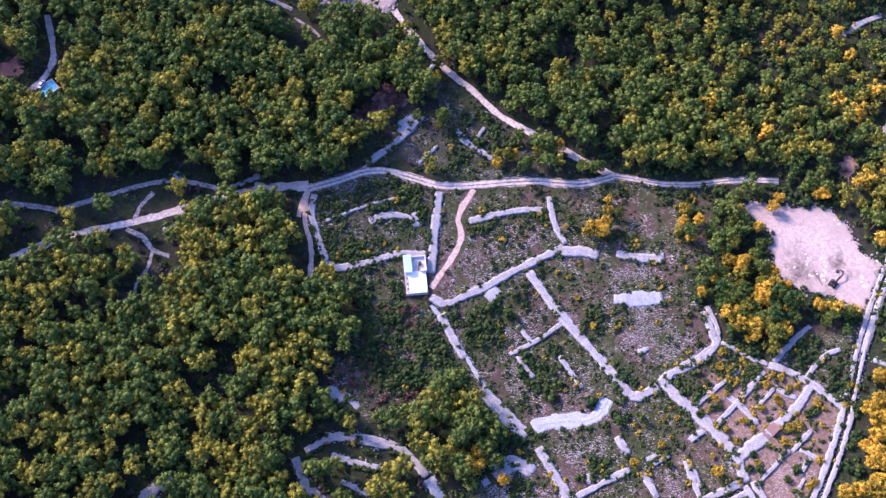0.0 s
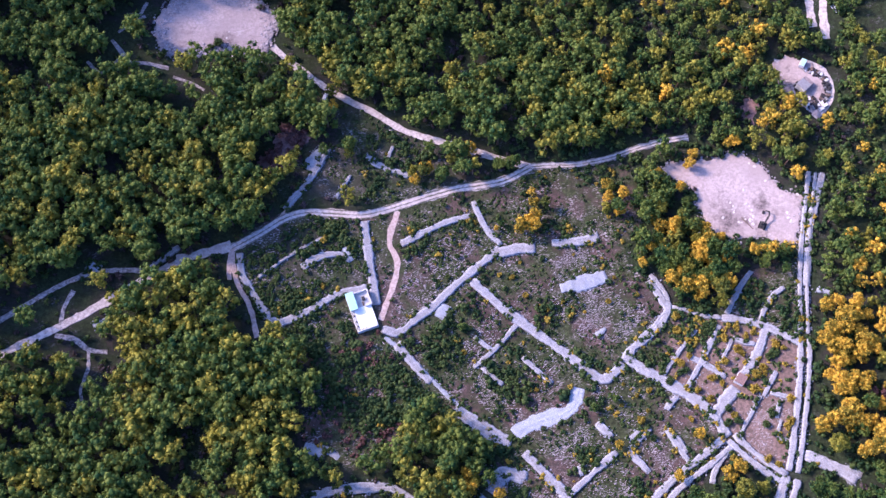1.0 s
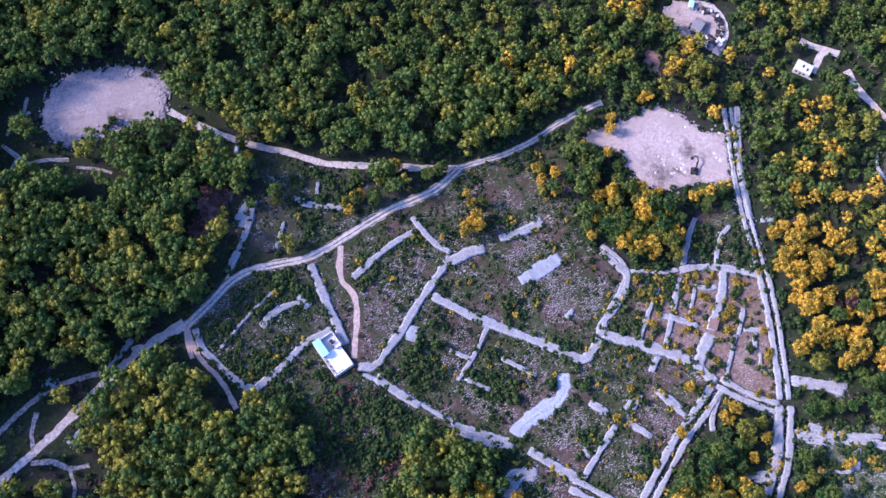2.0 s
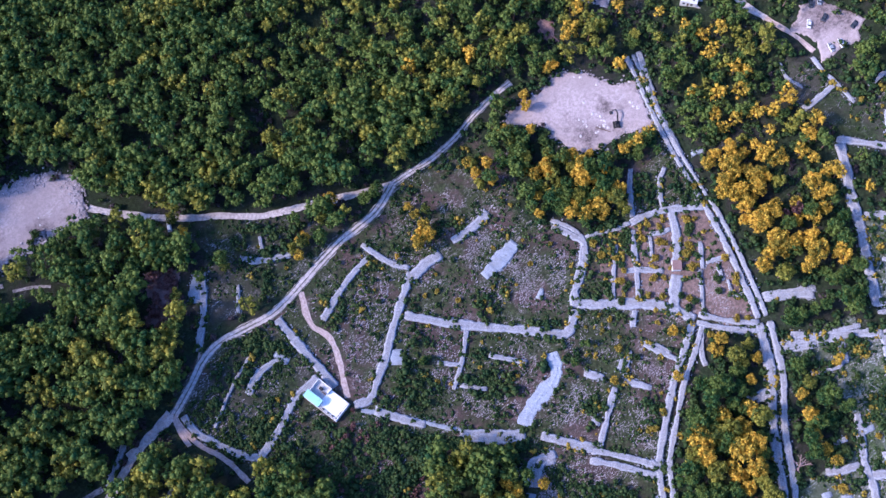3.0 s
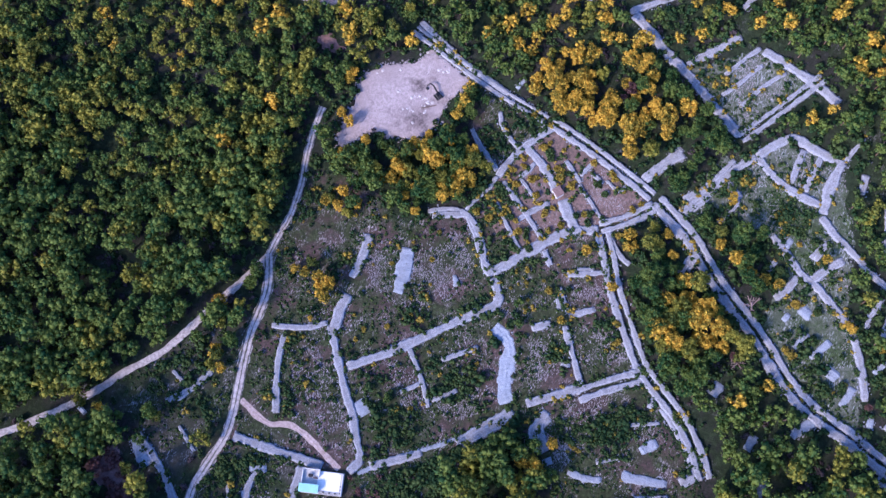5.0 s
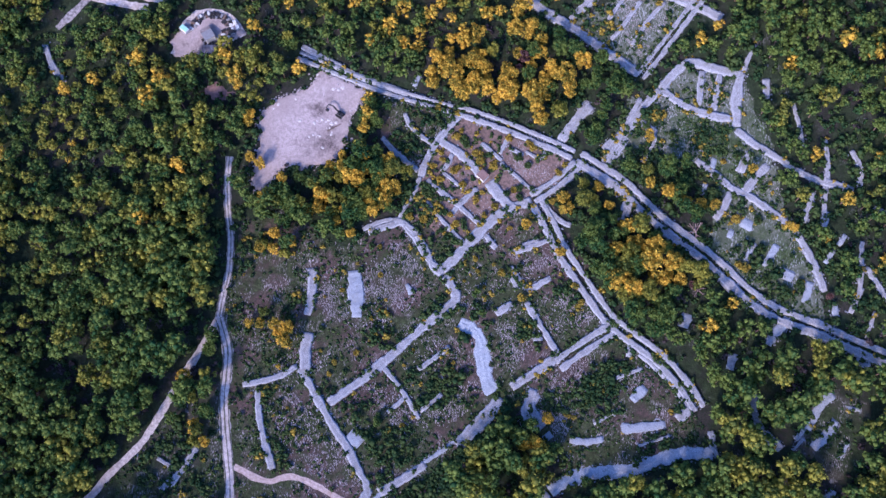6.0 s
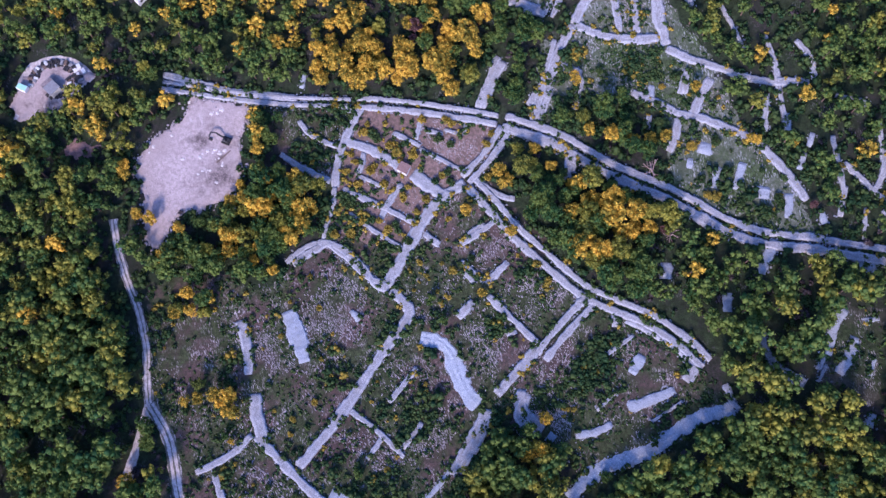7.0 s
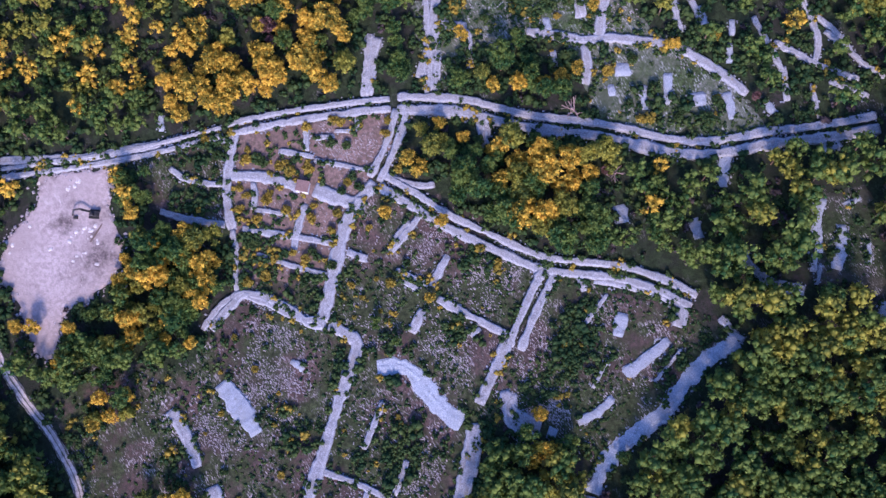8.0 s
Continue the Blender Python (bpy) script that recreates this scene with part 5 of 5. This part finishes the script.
for a, b in EDGES:
    for p, away in ((a, a - b), (b, b - a)):
        if wobble(p, 0.1, 60.0) + rng.uniform(-0.5, 0.5) > 0.22:
            q = p + away / (np.linalg.norm(away) + 1e-6) * abs(rng.normal(0, 0.25)) + rng.normal(0, 0.18, 2)
            fallen.append((q[0], q[1], rng.uniform(0.25, 0.5) ** 2 + 0.06))
rubble("fallen_stones", fallen, TUMBLE, "grey stones fallen from the dry-stone walls")



# ---- buildings, machines, vehicles ----
WHITE = plain("white_render", (0.62, 0.62, 0.62), 0.85, wear=0.1, scale=0.8)
SCREED = plain("white_screed", (0.86, 0.84, 0.80), 0.8, wear=0.05)
CONCRETE = plain("pale_concrete", (0.52, 0.51, 0.50), 0.9, wear=0.25, scale=0.6)
TEAL = plain("turquoise_sheet", (0.42, 0.70, 0.64), 0.6, wear=0.12, scale=0.7)
AQUA = plain("aqua_roof_sheet", (0.14, 0.34, 0.42), 0.5, wear=0.2, scale=0.5)
POOL_BLUE = plain("blue_sheet", (0.06, 0.22, 0.40), 0.4, wear=0.1, scale=0.5)
TILE = plain("clay_tile", (0.27, 0.18, 0.16), 0.9, wear=0.25, scale=2.5)
IRON = plain("dark_iron", (0.035, 0.033, 0.035), 0.6, wear=0.3, scale=2.0)
GLASS = plain("dark_glass", (0.02, 0.03, 0.04), 0.12, wear=0.05)
TYRE = plain("rubber", (0.02, 0.02, 0.02), 0.9)
CLAY = earth("red_clay", ((0.30, 0.12, 0.09), (0.40, 0.18, 0.13)), (0.24, 0.12, 0.09))
DUST = earth("mauve_earth", ((0.19, 0.118, 0.112), (0.29, 0.185, 0.175)), (0.14, 0.095, 0.09))
WOOD = plain("weathered_timber", (0.15, 0.11, 0.09), 0.9, wear=0.3, scale=3)


def box(bm, centre, size, turn=0.0, bevel=0.03, top=(1.0, 1.0)):
    """A bevelled block, narrowed at its top by the two factors."""
    r = bmesh.ops.create_cube(bm, size=1.0)
    for v in r["verts"]:
        k = top if v.co.z > 0 else (1.0, 1.0)
        v.co = Vector((v.co.x * size[0] * k[0], v.co.y * size[1] * k[1], v.co.z * size[2]))
    if bevel:
        edges = {e for v in r["verts"] for e in v.link_edges}
        r = bmesh.ops.bevel(bm, geom=list(edges), offset=bevel, segments=1, affect="EDGES")
        verts = {v for f in r["faces"] for v in f.verts}
    else:
        verts = set(r["verts"])
    m = Matrix.Translation(centre) @ Matrix.Rotation(turn, 4, "Z")
    for v in verts:
        v.co = m @ v.co
    return bm


def rod(bm, a, b, r, n=8):
    """A round bar between two places."""
    a, b = Vector(a), Vector(b)
    m = Matrix.Translation((a + b) / 2) @ (b - a).to_track_quat("Z", "Y").to_matrix().to_4x4()
    bmesh.ops.create_cone(bm, cap_ends=True, segments=n, radius1=r, radius2=r, depth=(b - a).length, matrix=m)
    return bm


def thing(name, x, y, turn, label, category, group="", z=None, size=UNIT):
    base = new(name)
    base.matrix_basis = pose(x, y, float(height(x, y)) if z is None else z, 0, 0, turn) @ Matrix.Scale(size, 4)
    return tagged(base, label, category, group)


def one(parent, name, mat, centre, size, bevel=0.03, label="", turn=0.0, top=(1.0, 1.0)):
    return part(name, box(bmesh.new(), centre, size, turn, bevel, top), mat, parent, label)


def terrace_house():
    """A paved terrace with a turquoise-roofed store, a walled yard and railings."""
    z = float(height(-12.1, 39.1)) + 1.1
    base = thing("terrace_house", -14.6, 39.2, -78, "white concrete terrace house with a turquoise sheet roof", "house", z=z)
    one(base, "paving", CONCRETE, (0.2, -0.2, -2.1), (15.6, 8.4, 4.2), 0.05, "pale concrete paving slab")
    one(base, "court", SCREED, (2.6, 0.4, 0.03), (8.4, 6.8, 0.1), 0.02, "bright white screed court")
    store = one(base, "store", WHITE, (-4.3, -2.75, 1.0), (6.9, 2.7, 2.0), 0.04)
    roof = one(base, "roof", TEAL, (-4.3, -2.8, 2.12), (7.3, 3.1, 0.14), 0.03, "turquoise corrugated sheet roof")
    for k in range(14):
        part("rib", box(bmesh.new(), (-7.8 + k * 0.54, -2.8, 2.22), (0.08, 3.06, 0.06), 0, 0), TEAL, roof)
    one(store, "door", GLASS, (-2.0, -1.38, 0.95), (0.9, 0.06, 1.9), 0.01)
    for x, y, sx, sy in ((-7.4, 1.6, 0.35, 5.6), (-4.3, 4.2, 6.4, 0.35), (-1.2, 2.9, 0.3, 2.6), (-4.3, -1.2, 5.0, 0.25)):
        one(base, "yard_wall", WHITE, (x, y, 0.6), (sx, sy, 1.3), 0.04)
    one(base, "oven", IRON, (-4.4, 1.9, 0.55), (1.6, 1.2, 1.0), 0.15, "dark outdoor oven")
    one(base, "bench", WOOD, (-2.5, 1.2, 0.3), (1.8, 0.5, 0.5), 0.05)
    one(base, "parapet", WHITE, (7.6, -0.4, 0.4), (0.35, 8.0, 0.9), 0.04)
    one(base, "step_wall", CONCRETE, (6.9, 3.6, 0.25), (1.8, 0.5, 0.6), 0.05)
    for k in range(3):
        one(base, "opening", GLASS, (7.2, -3.4 + k * 1.25, 0.4), (0.3, 0.5, 0.5), 0.02, "dark opening")
    for k in range(9):
        part("railing_post", rod(bmesh.new(), (-0.4 + k * 0.85, -4.1, 0.0), (-0.4 + k * 0.85, -4.1, 1.0), 0.06, 6), IRON, base)
    part("rail", rod(bmesh.new(), (-0.5, -4.1, 1.0), (6.6, -4.1, 1.0), 0.06, 6), IRON, base)
    for x in (1.0, 3.4, 5.4):
        one(base, "planter", IRON, (x, -3.6, 0.25), (0.7, 0.4, 0.45), 0.06, "dark planter")


def stone_hut():
    base = thing("stone_hut", 78.6, 4.5, -131, "small white-walled field hut with a brown tiled roof", "hut")
    z0 = 1.0
    for x, y, sx, sy in ((0, -1.5, 3.6, 0.3), (0, 1.5, 3.6, 0.3), (-1.65, 0, 0.3, 2.7), (1.65, 0, 0.3, 2.7)):
        one(base, "wall", WHITE, (x, y, z0), (sx, sy, 2.6), 0.03)
    roof = one(base, "roof", TILE, (0, 0, 2.42), (3.9, 3.5, 0.2), 0.03, "brown clay tile roof")
    for k in range(12):
        part("tile_row", rod(bmesh.new(), (-1.8 + k * 0.33, -1.7, 2.53), (-1.8 + k * 0.33, 1.7, 2.53), 0.09, 6), TILE, roof)
    one(base, "door", WOOD, (-0.3, -1.67, 0.8), (0.8, 0.08, 1.8), 0.01)


def digger(x, y, turn):
    """A low tracked excavator with its boom reaching out and its stick doubled back."""
    base = thing("excavator", x, y, turn, "dark excavator with its arm folded back over the gravel", "excavator", size=1.0)
    for s in (-0.75, 0.75):
        t = one(base, "track", TYRE, (0, s, 0.32), (2.2, 0.42, 0.6), 0.18)
        for k in range(4):
            part("roller", rod(bmesh.new(), (-0.75 + 0.5 * k, s - 0.24, 0.32), (-0.75 + 0.5 * k, s + 0.24, 0.32), 0.17), IRON, t)
    one(base, "body", IRON, (-0.2, 0.0, 0.9), (1.5, 1.3, 0.55), 0.15)
    cab = one(base, "cab", IRON, (0.1, 0.35, 1.5), (0.8, 0.6, 0.8), 0.1, top=(0.8, 0.9))
    one(cab, "window", GLASS, (0.5, 0.35, 1.55), (0.05, 0.45, 0.4), 0.0)
    part("boom", rod(bmesh.new(), (0.5, -0.3, 1.0), (2.6, -0.5, 2.0), 0.2), IRON, base)
    part("boom_tip", rod(bmesh.new(), (2.6, -0.5, 2.0), (3.9, -0.2, 1.9), 0.18), IRON, base)
    part("stick", rod(bmesh.new(), (3.9, -0.2, 1.9), (4.2, 0.7, 1.0), 0.16), IRON, base)
    one(base, "bucket", IRON, (3.7, 1.0, 0.5), (0.9, 0.7, 0.6), 0.12)
    part("ram", rod(bmesh.new(), (0.5, -0.1, 1.2), (2.2, -0.2, 2.05), 0.08), IRON, base)
    one(base, "counterweight", IRON, (-1.05, 0, 0.95), (0.35, 1.2, 0.5), 0.12)


CAR_PAINTS = [plain("car_white", (0.72, 0.73, 0.75), 0.35), plain("car_silver", (0.40, 0.42, 0.45), 0.35, 0.3), plain("car_dark", (0.05, 0.055, 0.07), 0.3), plain("car_red", (0.35, 0.06, 0.05), 0.35)]
PAINT_NAMES = ("white", "silver-grey", "dark", "faded red")


def car(x, y, turn, k, van=False):
    base = thing("van" if van else "car", x, y, turn, f"parked {PAINT_NAMES[k]} {'van' if van else 'car'} standing on pale gravel", "van" if van else "car", "" if van else "parked cars")
    paint = CAR_PAINTS[k]
    long = 3.9
    body = one(base, "body", paint, (0, 0, 0.62), (long, 1.65, 0.62), 0.14)
    cabin = one(base, "cabin", paint if van else GLASS, (-0.1 if not van else -0.4, 0, 1.2 if not van else 1.35), (2.2 if not van else 2.9, 1.5, 0.6 if not van else 0.9), 0.1, top=(0.75, 0.85))
    one(cabin, "roof", paint, (-0.1 if not van else -0.4, 0, 1.5 if not van else 1.8), (1.5 if not van else 2.2, 1.2, 0.06), 0.02)
    one(base, "windscreen", GLASS, (1.0, 0, 1.1), (0.25, 1.3, 0.4), 0.02)
    for sx in (-1.2, 1.2):
        for sy in (-0.78, 0.78):
            part("wheel", rod(bmesh.new(), (sx, sy - 0.1, 0.31), (sx, sy + 0.1, 0.31), 0.31, 10), TYRE, base)
    for sy in (-0.55, 0.55):
        one(base, "headlight", WHITE, (long / 2, sy, 0.68), (0.06, 0.3, 0.16), 0.0)
    return base


def white_house():
    z = float(height(133.9, 57.4))
    base = thing("white_house", 133.9, 57.4, -54, "white rendered house with a flat roof among golden trees", "house", z=z, size=0.58)
    for x, y, sx, sy in ((0, -2.5, 7.8, 0.3), (0, 2.5, 7.8, 0.3), (-3.75, 0, 0.3, 4.7), (3.75, 0, 0.3, 4.7)):
        one(base, "wall", WHITE, (x, y, 1.0), (sx, sy, 4.2), 0.03)
    roof = one(base, "roof", WHITE, (0, 0, 3.1), (8.1, 5.6, 0.25), 0.04, "flat white roof")
    for x, y in ((-0.3, 0.3), (2.0, -0.6)):
        one(roof, "skylight", GLASS, (x, y, 3.3), (0.9, 1.5, 0.2), 0.04, "dark roof light")
    for x in (-2.3, 1.5):
        one(base, "window", GLASS, (x, -2.67, 1.4), (1.1, 0.06, 1.3), 0.02)
    one(base, "door", WOOD, (-0.3, -2.67, 1.1), (1.0, 0.07, 2.1), 0.02)
    one(base, "porch", CONCRETE, (5.6, -0.3, 0.1), (3.6, 5.2, 0.5), 0.05)
    one(base, "water_tank", IRON, (-4.8, 0.8, 0.9), (1.5, 1.5, 1.6), 0.2, "dark water tank")


def sheet_hall():
    """A long hall with a ribbed blue and turquoise roof at the wood's edge."""
    z = float(height(154.0, 92.0))
    base = thing("sheet_hall", 154.0, 92.0, -54, "large hall with a ribbed blue and pale turquoise sheet roof", "hall", z=z)
    for x, y, sx, sy in ((0, -8.8, 29, 0.4), (0, 8.8, 29, 0.4), (-14.6, 0, 0.4, 17.2), (14.6, 0, 0.4, 17.2)):
        one(base, "wall", WHITE, (x, y, 1.6), (sx, sy, 6.0), 0.05)
    roof = one(base, "roof", POOL_BLUE, (-4.0, 0, 4.7), (21.0, 18.2, 0.3), 0.05, "blue ribbed sheet roof")
    for k in range(17):
        one(roof, "rib", AQUA, (-13.9 + k * 1.2, 0, 4.95), (0.45, 18.0, 0.25), 0.03)
    one(base, "annex_roof", AQUA, (10.6, 0, 4.6), (8.2, 18.2, 0.3), 0.05, "pale turquoise flat roof")
    one(base, "gutter", WHITE, (0, -9.2, 4.6), (29.4, 0.6, 0.5), 0.05)


def pool():
    base = thing("swimming_pool", -123.8, 80.3, 48, "small rectangular blue swimming pool with a pale rim", "pool", z=float(height(-123.8, 80.3)) + 0.3)
    for x, y, sx, sy in ((0, -2.7, 8.0, 0.6), (0, 2.7, 8.0, 0.6), (-3.7, 0, 0.6, 4.8), (3.7, 0, 0.6, 4.8)):
        one(base, "rim", CONCRETE, (x, y, -0.6), (sx, sy, 1.5), 0.05)
    water = plain("pool_water", (0.10, 0.42, 0.62), 0.08, wear=0.06, scale=0.5)
    one(base, "water", water, (0, 0, -0.6), (6.8, 4.8, 1.3), 0.0, "clear blue water")


BLOCK_PAINTS = [CONCRETE, IRON, WHITE, plain("grey_stone", (0.24, 0.24, 0.26), 0.9, wear=0.25), WOOD]
BLOCK_NAMES = ("pale concrete", "dark rusty iron", "white plastic", "grey stone", "weathered timber")


def crate(x, y, size, turn, k):
    """A stored crate or block with its lid and battens."""
    base = thing("crate", x, y, turn, f"{BLOCK_NAMES[k]} storage crate standing in the dusty yard", "crate", "stored crates")
    one(base, "body", BLOCK_PAINTS[k], (0, 0, size[2] / 2), size, 0.07)
    one(base, "lid", BLOCK_PAINTS[k], (0, 0, size[2] + 0.05), (size[0] * 0.92, size[1] * 0.92, 0.1), 0.02)


def yard():
    """The walled yard: a shed in the middle, crates in two rings, a lorry body beside it."""
    cx, cy = 116.9, 81.9
    shed = thing("yard_shed", 115.7, 82.7, 34, "low grey and pinkish flat-roofed shed in the yard", "shed", size=1.0)
    one(shed, "wall", CONCRETE, (0, 0, 0.9), (3.6, 2.8, 2.2), 0.05)
    one(shed, "roof", BLOCK_PAINTS[3], (-0.4, 0, 2.1), (2.8, 3.1, 0.2), 0.03, "grey sheet roof")
    one(shed, "annex_roof", GRAVEL, (1.5, 0, 1.95), (1.2, 3.0, 0.2), 0.03, "dusty pink roof")
    spin = np.random.default_rng(5)
    for ring, count, a0, a1 in ((5.4, 30, -1.9, 1.5), (4.5, 22, -1.8, 1.2), (3.2, 15, 2.4, 4.9)):
        for k in range(count):
            a = a0 + (a1 - a0) * k / (count - 1) + spin.uniform(-0.05, 0.05)
            r = ring + spin.uniform(-0.2, 0.2)
            x, y = cx + r * math.cos(a), cy + r * 1.1 * math.sin(a)
            crate(x, y, (spin.uniform(1.1, 2.1), spin.uniform(0.7, 1.1), spin.uniform(0.6, 1.1)), math.degrees(a) + spin.uniform(-25, 25), int(spin.choice([1, 1, 1, 1, 2, 3, 4, 1])))
    for (x, y), turn in (((119.8, 75.6), 19), ((118.6, 74.7), 19)):
        crate(x, y, (1.8, 1.4, 1.3), turn, 2)
    lorry = thing("lorry_trailer", 117.1, 89.4, 53, "white lorry trailer with a pale turquoise top", "trailer")
    one(lorry, "box", WHITE, (0, 0, 1.5), (3.6, 2.1, 1.7), 0.06)
    one(lorry, "top", TEAL, (0, 0, 2.4), (3.4, 1.9, 0.12), 0.03)
    for sx in (-1.2, 1.2):
        for sy in (-0.85, 0.85):
            part("wheel", rod(bmesh.new(), (sx, sy - 0.12, 0.4), (sx, sy + 0.12, 0.4), 0.4, 10), TYRE, lorry)


for spot, hue in ((CLAY_A, CLAY), (CLAY_B, DUST), (CLAY_C, DUST)):
    patch("bare_earth", spot, hue, "bare reddish earth in a gap of the forest", step=1.0, lift=0.06)
def boulder(x, y, size, k):
    """An angular quarried block."""
    ob = new("boulder", BOULDERS[k % len(BOULDERS)])
    ob.matrix_basis = Matrix.LocRotScale((x, y, float(height(x, y)) + 0.15 * size), Euler((0, 0, k * 1.7)), (size, size, size * 0.8))
    return tagged(ob, "angular white limestone boulder on the quarry gravel", "boulder", "quarry boulders")


def boulder_mesh(seed):
    r = np.random.default_rng(seed)
    v, f = ico(2)
    v = v * (1 + r.normal(0, 0.12, (len(v), 1))) * np.array([1.2, 0.9, 0.7])
    v = np.clip(v, [-0.95, -0.7, -0.5], [0.95, 0.7, 0.5])
    return raw_mesh("boulder", (v, f), QUARRIED)


QUARRIED = stone("quarried_stone", (0.56, 0.53, 0.53), (0.44, 0.41, 0.41), (0.45, 0.42, 0.41), 0.9, (0.50, 0.46, 0.44))
BOULDERS = [boulder_mesh(40 + k) for k in range(5)]
spin = np.random.default_rng(9)
for n, (cx, cy), spread, count in ((0, (92.6, 48.0), 1.5, 26), (200, (89.5, 49.2), 2.0, 16), (20, (105.9, 50.3), 1.3, 9), (40, (101.9, 45.4), 1.2, 9), (60, (98.1, 61.4), 1.9, 10), (80, (83, 46), 2.3, 16), (100, (-56.3, 143.5), 2.2, 10), (120, (-35.6, 138.8), 2.2, 10), (140, (-44.5, 129.8), 0.9, 4)):
    for k in range(count):
        boulder(cx + spin.normal(0, spread), cy + spin.normal(0, spread), spin.uniform(0.35, 0.75) ** 2, n + k)
terrace_house()
stone_hut()
digger(95.0, 44.8, 56)
(ax, ay), (bx, by) = (90.4, 48.0), (93.0, 43.6)
beam = thing("timber_pole", (ax + bx) / 2, (ay + by) / 2, math.degrees(math.atan2(by - ay, bx - ax)), "long dark timber pole lying on the gravel", "pole")
part("shaft", rod(bmesh.new(), (-4.0, 0, 0.3), (4.0, 0, 0.35), 0.22), WOOD, beam)
white_house()
sheet_hall()
pool()
yard()
car(-17.6, 105.4, 64, 0, van=True)
for (x, y), turn, k in (((150.9, 29.1), 39, 0), ((157.4, 32), 43, 1), ((155.3, 33), 48, 2), ((150, 20.2), 69, 1), ((152.6, 19.1), 65, 0), ((154.9, 27.6), 19, 2), ((158.6, 20.6), 8, 2), ((129.6, 107.3), 30, 0), ((129.9, 104.2), 114, 1), ((-125.6, 81.3), 76, 0), ((-122, 89.4), 69, 2)):
    car(x, y, turn, k)


# ---- broken and leaning pines by the lane ----
DEADWOOD = plain("pink_grey_deadwood", (0.30, 0.22, 0.21), 0.9, wear=0.25, scale=2.0)


def broken_pine(x, y, turn, size):
    """A leaning bare trunk with forked pinkish branches."""
    base = thing("broken_pine", x, y, turn, "leaning broken pine with bare pinkish branches beside the lane", "tree")
    part("trunk", rod(bmesh.new(), (0, 0, -0.2), (2.6 * size, 0.3, 3.0), 0.26 * size, 7), DEADWOOD, base)
    for k, (a, b) in enumerate(((0.3, 5.5), (1.1, -0.6), (-0.8, 4.2), (2.0, 2.6), (-1.9, 3.4))):
        bough = part("branch", rod(bmesh.new(), (1.4 * size, 0.15, 1.6), (b * size, a * 1.6 * size, 2.0 + 0.35 * k), 0.15 * size, 6), DEADWOOD, base)
        for s in (-1, 1):
            part("twig", rod(bmesh.new(), ((1.4 + b) / 2 * size, a * 0.85 * size, 1.9 + 0.2 * k), ((b - 0.4) * size, (a * 1.2 + s * 1.3) * size, 2.3 + 0.3 * k), 0.08 * size, 5), DEADWOOD, bough)


broken_pine(62.8, -53.4, 32, 1.0)
broken_pine(48.8, -53.6, 145, 0.8)
